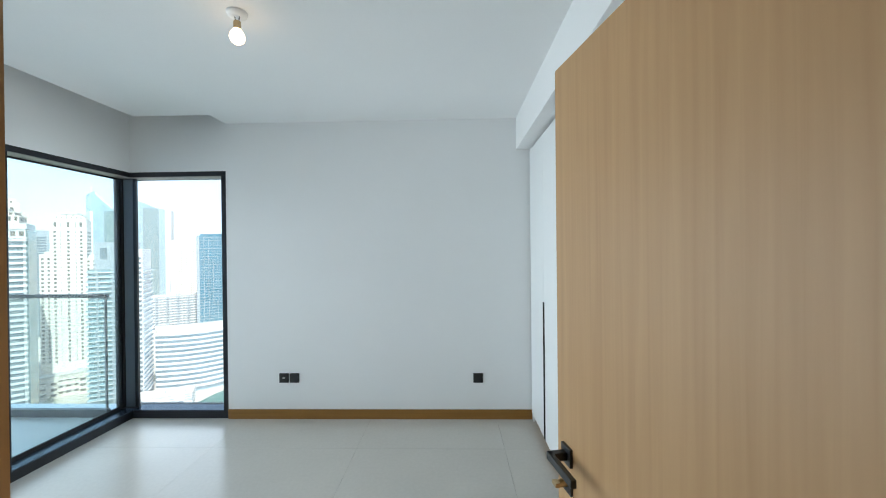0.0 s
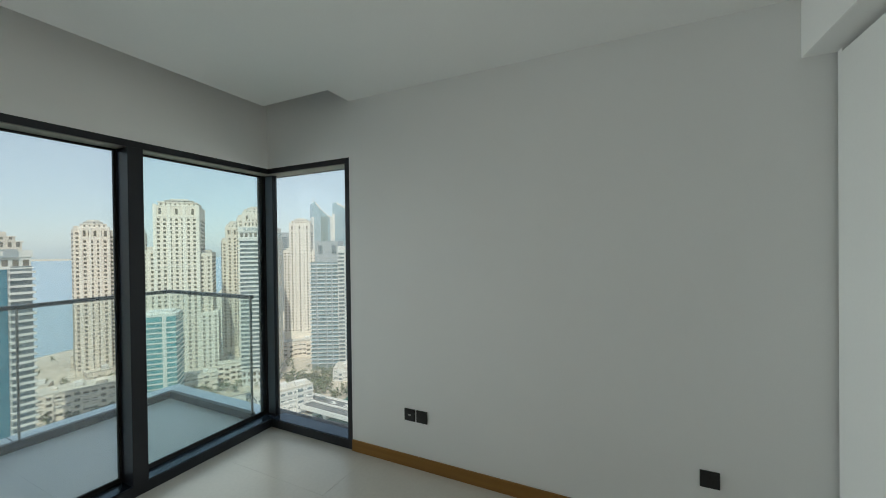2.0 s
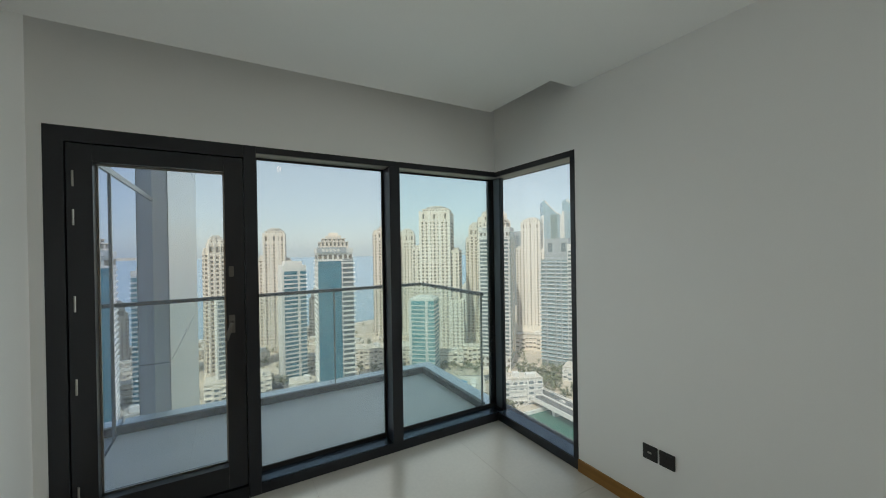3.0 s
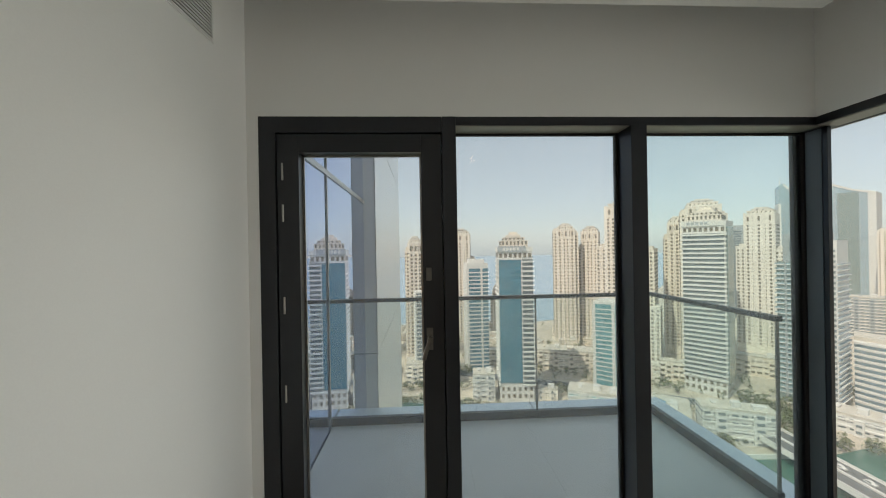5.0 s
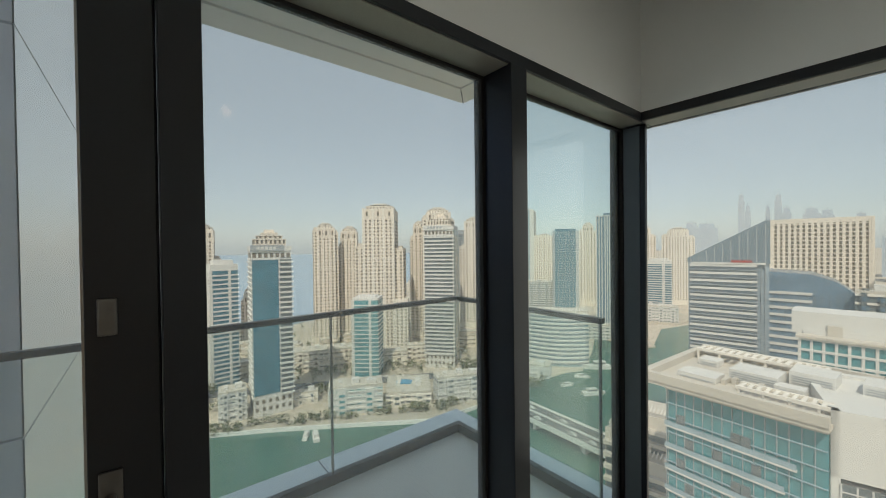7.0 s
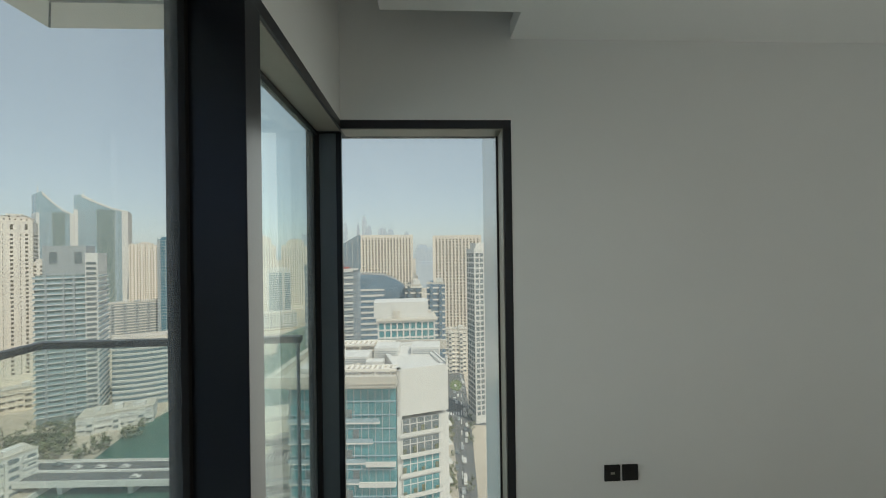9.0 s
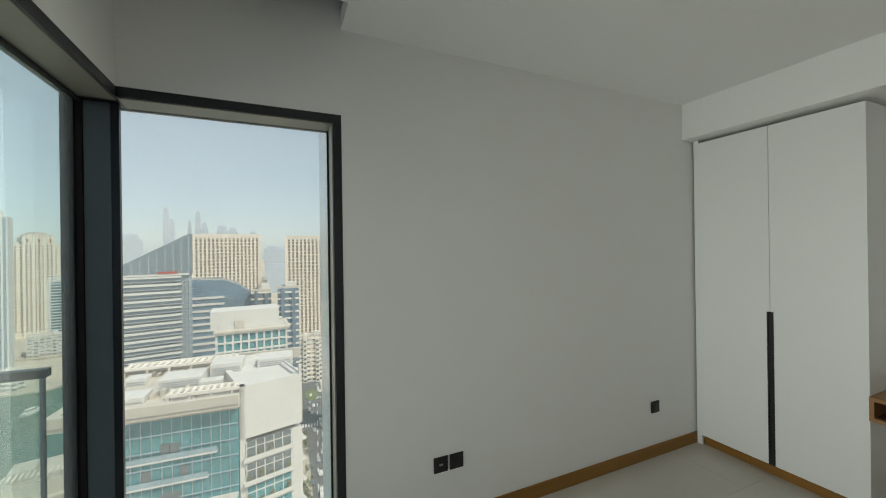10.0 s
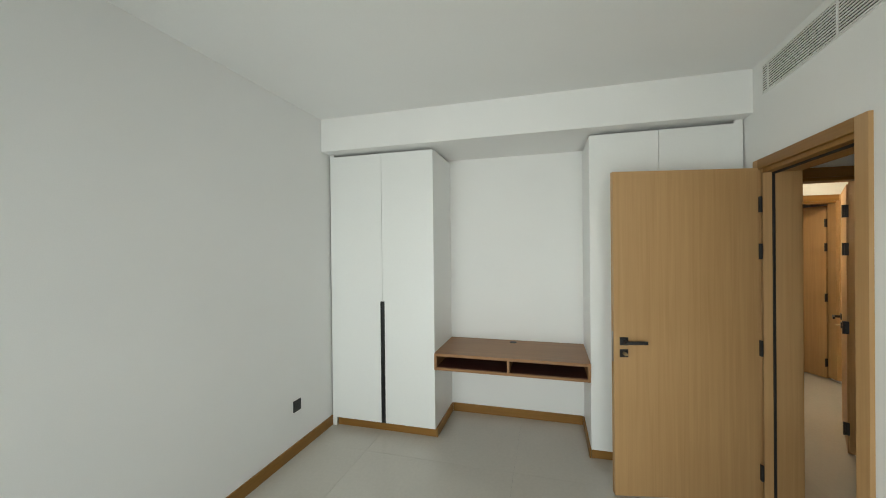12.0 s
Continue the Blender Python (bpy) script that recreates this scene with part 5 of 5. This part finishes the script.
# blank end wing with open terraces, turned a little
end = Matrix.Rotation(radians(19), 4, "Z")
WZ = RZ + 0.4
put("end_wing", boxes(((0.0, 0.0, 0), (9.7, 19, WZ - 9.2)), ((0.0, 0.0, WZ - 9.2), (0.9, 19, WZ)), ((0.0, 0.0, WZ - 8.4), (9.7, 1.2, WZ)), ((8.8, 1.2, WZ - 9.2), (9.7, 19, WZ)), ((0.9, 17.8, WZ - 9.2), (8.8, 19, WZ)), ((0.9, 1.2, WZ - 1.0), (8.8, 17.8, WZ - 0.5)), m=end), C["white"], nb)
put("end_parapet", boxes(((9.3, 0.0, WZ), (9.7, 0.5, WZ + 1.6)), ((9.4, 0.5, WZ), (9.7, 19, WZ + 0.3)), m=end), C["white"], nb)
for k in range(14):
    z = WZ - 12.0 - k * 3.6
    top = put("terrace", boxes(((0.4, -0.55 - 0.35 * (k % 2), z), (8.2, 0.0, z + 0.3)), ((0.4, -0.55 - 0.35 * (k % 2), z + 0.3), (8.2, -0.43 - 0.35 * (k % 2), z + 0.7)), ((9.7, 0.8, z), (10.7, 4.8, z + 0.3)), m=end), C["white"], nb)
    put("opening", boxes(((0.9, -0.1, z + 0.3), (7.9, 0.06, z + 3.0)), m=end), C["dark" if k < 2 else "teal"], top)
    put("window_bars", boxes(*[((x - 0.08, -0.2, z + 0.3), (x + 0.08, -0.1, z + 3.0)) for x in (0.9, 2.3, 3.6, 5.0, 6.4, 7.8)], ((0.9, -0.2, z + 2.0), (7.9, -0.1, z + 2.12)), m=end), C["white"], top)
    put("side_window", boxes(((9.6, 1.0, z + 0.5), (9.76, 4.5, z + 2.6)), m=end), C["teal"], top)
    put("planting", boxes(*[((x - 0.25, -0.4, z + 0.3), (x + 0.35, -0.22, z + 0.9 + 0.4 * ((k + i) % 3))) for i, x in enumerate((1.2, 3.1, 4.6, 7.2))], m=end), C["leaf"], top)
# plant, screens and pergola on the roof
for x, y, sx, sy, h in ((-16, 5, 5.5, 4, 1.0), (-9.5, 9, 6, 5, 2.2), (-3.5, 13, 5, 5, 2.8), (-17.5, 14, 3, 3, 1.2), (-5.0, 6.5, 3.4, 2.2, 1.5), (4.5, 14, 6, 5, 2.6)):
    box_room = put("plant_room", boxes(((x - sx / 2, y - sy / 2, RZ - 1.2), (x + sx / 2, y + sy / 2, RZ - 1.2 + h)), bevel=0.05), C["white"], nb)
    put("louvres", boxes(*[((x - sx / 2 + 0.3, y - sy / 2 - 0.06, RZ - 1.0 + 0.35 * i), (x + sx / 2 - 0.3, y - sy / 2 - 0.005, RZ - 0.85 + 0.35 * i)) for i in range(max(1, int((h - 0.4) / 0.35)))]), C["grey"], box_room)
put("pergola", boxes(*[((x, 0.2, RZ + 0.2), (x + 0.45, 2.6, RZ + 0.5)) for x in np.arange(-9.5, 0.0, 0.95)], ((-9.8, 0.0, RZ + 0.1), (0.0, 0.4, RZ + 0.55)), ((-9.8, 2.4, RZ + 0.1), (0.0, 2.8, RZ + 0.55)), *[((x, 0.1, RZ - 1.2), (x + 0.3, 0.4, RZ + 0.1)) for x in np.arange(-9.6, 0, 2.8)]), C["cream"], nb, stuff=True)
put("back_pergola", boxes(*[((x, 16.5, RZ + 0.6), (x + 0.6, 19.5, RZ + 0.9)) for x in np.arange(-20.5, -3.0, 1.15)], ((-20.8, 16.2, RZ + 0.5), (-3.0, 16.6, RZ + 0.95)), ((-20.8, 19.4, RZ + 0.5), (-3.0, 19.8, RZ + 0.95)), *[((x, 16.3, RZ - 1.2), (x + 0.3, 16.6, RZ + 0.5)) for x in np.arange(-20.6, -3, 3.4)]), C["cream"], nb, stuff=True)
put("ducts", boxes(*[((-14 + i * 1.1, 3.2 + (i % 3), RZ - 1.2), (-13.4 + i * 1.1, 6.4 + (i % 2) * 2, RZ - 0.6 + 0.2 * (i % 3))) for i in range(9)]), C["roof"], nb, stuff=True)

# stepped white apartment block lower down beside the water
low = thing("stepped_building", "white apartment block with stepped terraces below", "building", at=at_heading(24.0, 112, -12))
for i, (x0, x1, y0, drop) in enumerate(((-8, 0.5, 0, 4.5), (-6.5, 9, 3.5, 0.0), (-2, 9, -3.0, 9.0))):
    zt = Z(-0.43, 112) - GZ - drop
    tier = put("tier", boxes(((x0, y0, 0), (x1, y0 + 14, zt)), ((x0, y0, zt), (x1, y0 + 0.3, zt + 0.9)), ((x0 + 1, y0 + 4, zt), (x0 + 5, y0 + 9, zt + 2.2)), ((x1 - 3, y0 + 3, zt), (x1 - 1, y0 + 6, zt + 1.2))), C["roof"], low)
    put("balcony_slabs", boxes(*[((x0 - 0.2, y0 - 1.5, z), (x1 + 0.2, y0, z + 1.0)) for z in np.arange(zt - 3.4, 4, -3.4)]), C["roof"], tier)
    put("glazing", boxes(*[((x0 + 0.3, y0 - 0.1, z), (x1 - 0.3, y0 + 0.05, z + 2.3)) for z in np.arange(zt - 5.8, 4, -3.4)]), C["dark"], tier)
    put("roof_beams", boxes(*[((x0 + 0.6 + k * 0.9, y0 + 1, zt + 1.6), (x0 + 0.85 + k * 0.9, y0 + 4, zt + 1.9)) for k in range(int((x1 - x0 - 1) / 0.9))]), C["cream"], tier)

# bridge over the canal
br = thing("road_bridge", "pale concrete road bridge over the canal", "bridge")
p0, p1 = at_heading(50, 290).translation, at_heading(24.5, 199).translation
way = (p1 - p0).normalized()
m = Matrix.Translation(p0) @ Matrix.Rotation(math.atan2(way.y, way.x), 4, "Z")
L = (p1 - p0).length
put("bridge_deck", boxes(((0, -9, 5.2), (L, 9, 7.0)), m=m), C["white"], br)
put("carriageway", boxes(((0, -8, 7.004), (L, -0.6, 7.05)), ((0, 0.6, 7.004), (L, 8, 7.05)), m=m), C["asphalt"], br)
put("parapet", boxes(((0, -9, 7.0), (L, -8.5, 8.1)), ((0, 8.5, 7.0), (L, 9, 8.1)), ((0, -0.5, 7.0), (L, 0.5, 7.8)), m=m), C["white"], br)
for i in range(4):
    put("pier", boxes(((L * (0.15 + 0.23 * i) - 1.2, -6, 0), (L * (0.15 + 0.23 * i) + 1.2, 6, 5.2)), m=m), C["white"], br)


# lane lines, a crossing and a green roundabout on the side street
put("lane_lines", boxes(*[((-0.3, y, 0.52), (0.3, y + 6, 0.58)) for y in np.arange(150, 330, 14)], *[((-9 + 1.7 * i, 246, 0.52), (-8.1 + 1.7 * i, 251, 0.58)) for i in range(11)], m=Matrix.Translation((EYE[0], EYE[1], GZ)) @ Matrix.Rotation(radians(-5.0), 4, "Z")), C["line"], bpy.data.objects["side_street"])
structure("cross_street", flat([(4, 236), (-14, 236), (-14, 258), (4, 258)], GZ + 0.45), C["asphalt"], "grey asphalt cross street", "road")
structure("forecourt", flat([(-2.4, 150), (-2.6, 235), (-3.3, 235), (-3.9, 200), (-4.6, 150)], GZ + 0.7), C["paving"], "pale paved forecourt beside the street", "pavement")
structure("roundabout", flat([(-4.2 + 0.9 * math.cos(a), 300 + 12 * math.sin(a)) for a in np.arange(0, 2 * math.pi, 0.4)], GZ + 0.9), C["grass"], "round green traffic island", "lawn")
structure("park_lawn", flat([(46.5, 300), (42.5, 318), (43.5, 332), (48.5, 322)], GZ + 0.6), C["grass"], "green lawn beside the bridge road", "lawn")


def car(x, y, z, turn, mat):
    c = thing("parked_car", {"white": "white car on the street", "dark": "dark car on the street", "grey": "grey car on the street"}[mat], "car", "cars on the streets", at=pose(x, y, z, 0, 0, turn))
    put("body", joined(boxes(((-2.2, -0.9, 0.3), (2.2, 0.9, 0.95)), bevel=0.12), prism([(-1.6, 0.95), (1.1, 0.95), (0.6, 1.5), (-1.2, 1.5)], "y", -0.8, 0.8)), C[mat], c)
    put("windows", prism([(-1.45, 1.0), (0.98, 1.0), (0.58, 1.42), (-1.12, 1.42)], "y", -0.82, 0.82), C["dark"], c)
    for wx in (-1.35, 1.35):
        put("wheels", rod((wx, -0.92, 0.33), (wx, 0.92, 0.33), 0.33, 10), C["dark"], c)


crnd = random.Random(9)
for k in range(26):
    h, d = crnd.uniform(-5.8, -3.7), 152 + k * 6.6 + crnd.uniform(0, 3)
    q = at_heading(h, d).translation
    car(q.x, q.y, GZ + 0.5, 87 + crnd.choice((0, 180)), crnd.choice(("white", "white", "dark", "grey")))
for k in range(12):
    q = p0.lerp(p1, (k + 0.5) / 12) + Vector((-way.y, way.x, 0)) * crnd.choice((-5.6, -2.8, 2.8, 5.6))
    car(q.x, q.y, GZ + 7.06, math.degrees(math.atan2(way.y, way.x)), crnd.choice(("white", "white", "dark", "grey")))
for k in range(30):
    q = at_heading(crnd.uniform(53, 87), crnd.choice((304, 311))).translation
    car(q.x, q.y, GZ + 0.5, crnd.uniform(60, 80), crnd.choice(("white", "dark", "grey")))


# boats
def boat(h, d, turn, s):
    b = thing("motor_boat", "small white motor boat on the canal", "boat", "boats", at=at_heading(h, d, turn, GZ + 0.3))
    put("hull", prism([(-5 * s, -1.4 * s), (3 * s, -1.4 * s), (6 * s, 0), (3 * s, 1.4 * s), (-5 * s, 1.4 * s)], "z", 0, 1.4 * s), C["white"], b)
    put("cabin", boxes(((-3 * s, -1.0 * s, 1.4 * s), (1.5 * s, 1.0 * s, 2.9 * s))), C["white"], b)
    put("cabin_window", boxes(((-2.6 * s, -1.05 * s, 1.9 * s), (1.55 * s, 1.05 * s, 2.5 * s))), C["dark"], b)


for h, d, turn, s in ((71.9, 227, 80, 1.0), (70.6, 224, 95, 1.2), (15.5, 190, 20, 1.3), (33, 300, 40, 1.0), (28.9, 350, 200, 2.2), (29.5, 288, 30, 1.6), (31.0, 322, 10, 1.1), (24.0, 385, 50, 1.3)):
    boat(h, d, turn, s)

# palms and street trees, too many and small to count
rnd = random.Random(5)
verts, faces = [], []
for k in range(760):
    h = rnd.uniform(36, 96)
    d = rnd.choice((rnd.uniform(238, 246) + max(0, h - 70) * 0.9 + max(0, 52 - h) * 3.6, rnd.uniform(284, 298), rnd.uniform(318, 338), rnd.uniform(330, 420), rnd.uniform(400, 540)))
    if k < 16:
        h, d = rnd.choice((rnd.uniform(-3.8, -3.2), rnd.uniform(-6.6, -6.2))), rnd.uniform(165, 260)
    elif k < 90:
        h, d = rnd.uniform(42, 49), rnd.uniform(296, 335)
    p = at_heading(h, d).translation
    s = rnd.uniform(1.3, 2.6)
    for j in range(26):
        c = p + Vector((rnd.gauss(0, s * 0.5), rnd.gauss(0, s * 0.5), rnd.uniform(2.0, 2.0 + 2 * s)))
        a, t2 = Vector((rnd.gauss(0, 1), rnd.gauss(0, 1), rnd.gauss(0, 0.6))).normalized() * s * 0.4, Vector((rnd.gauss(0, 1), rnd.gauss(0, 1), rnd.gauss(0, 1))).normalized() * s * 0.35
        n = len(verts)
        verts.extend((c - a, c + t2, c + a, c - t2))
        faces.append((n, n + 1, n + 2, n + 3))
me = bpy.data.meshes.new("street_trees")
me.from_pydata([tuple(v) for v in verts], [], faces)
me.materials.append(C["leaf"])
tagged(new("street_trees", me), "scattered dusty green street trees and palms", "trees", kind="stuff")

# ---- floor tiles, last ----
GAP = 0.0014
XS, YS = (-0.02, 1.13, 2.33, 3.53, 4.45), (0.0, -0.53, -1.73, -2.93, -3.75)
for x0, x1 in zip(XS, XS[1:]):
    for y1, y0 in zip(YS, YS[1:]):
        me = bpy.data.meshes.new("tile")
        bm = boxes(((GAP / 2, GAP / 2, -0.006), (x1 - x0 - GAP / 2, y1 - y0 - GAP / 2, 0.0)))
        bm.to_mesh(me)
        bm.free()
        me.materials.append(M["tile"])
        o = new("tile", me)
        o.parent = floor
        o.location = (x0, y0, FL)
x = -1.53
while x < -0.2:
    y = -3.12
    while y < -0.05:
        x1, y1 = min(x + 0.6, -0.2), min(y + 0.6, -0.045)
        bm = boxes(((0.0008, 0.0008, -0.011), (x1 - x - 0.0008, y1 - y - 0.0008, -0.002)))
        me = bpy.data.meshes.new("tile")
        bm.to_mesh(me)
        bm.free()
        me.materials.append(M["deck"])
        o = new("tile", me)
        o.parent = bpy.data.objects["balcony_slab"]
        o.location = (x, y, 0)
        y = y1
    x = x1
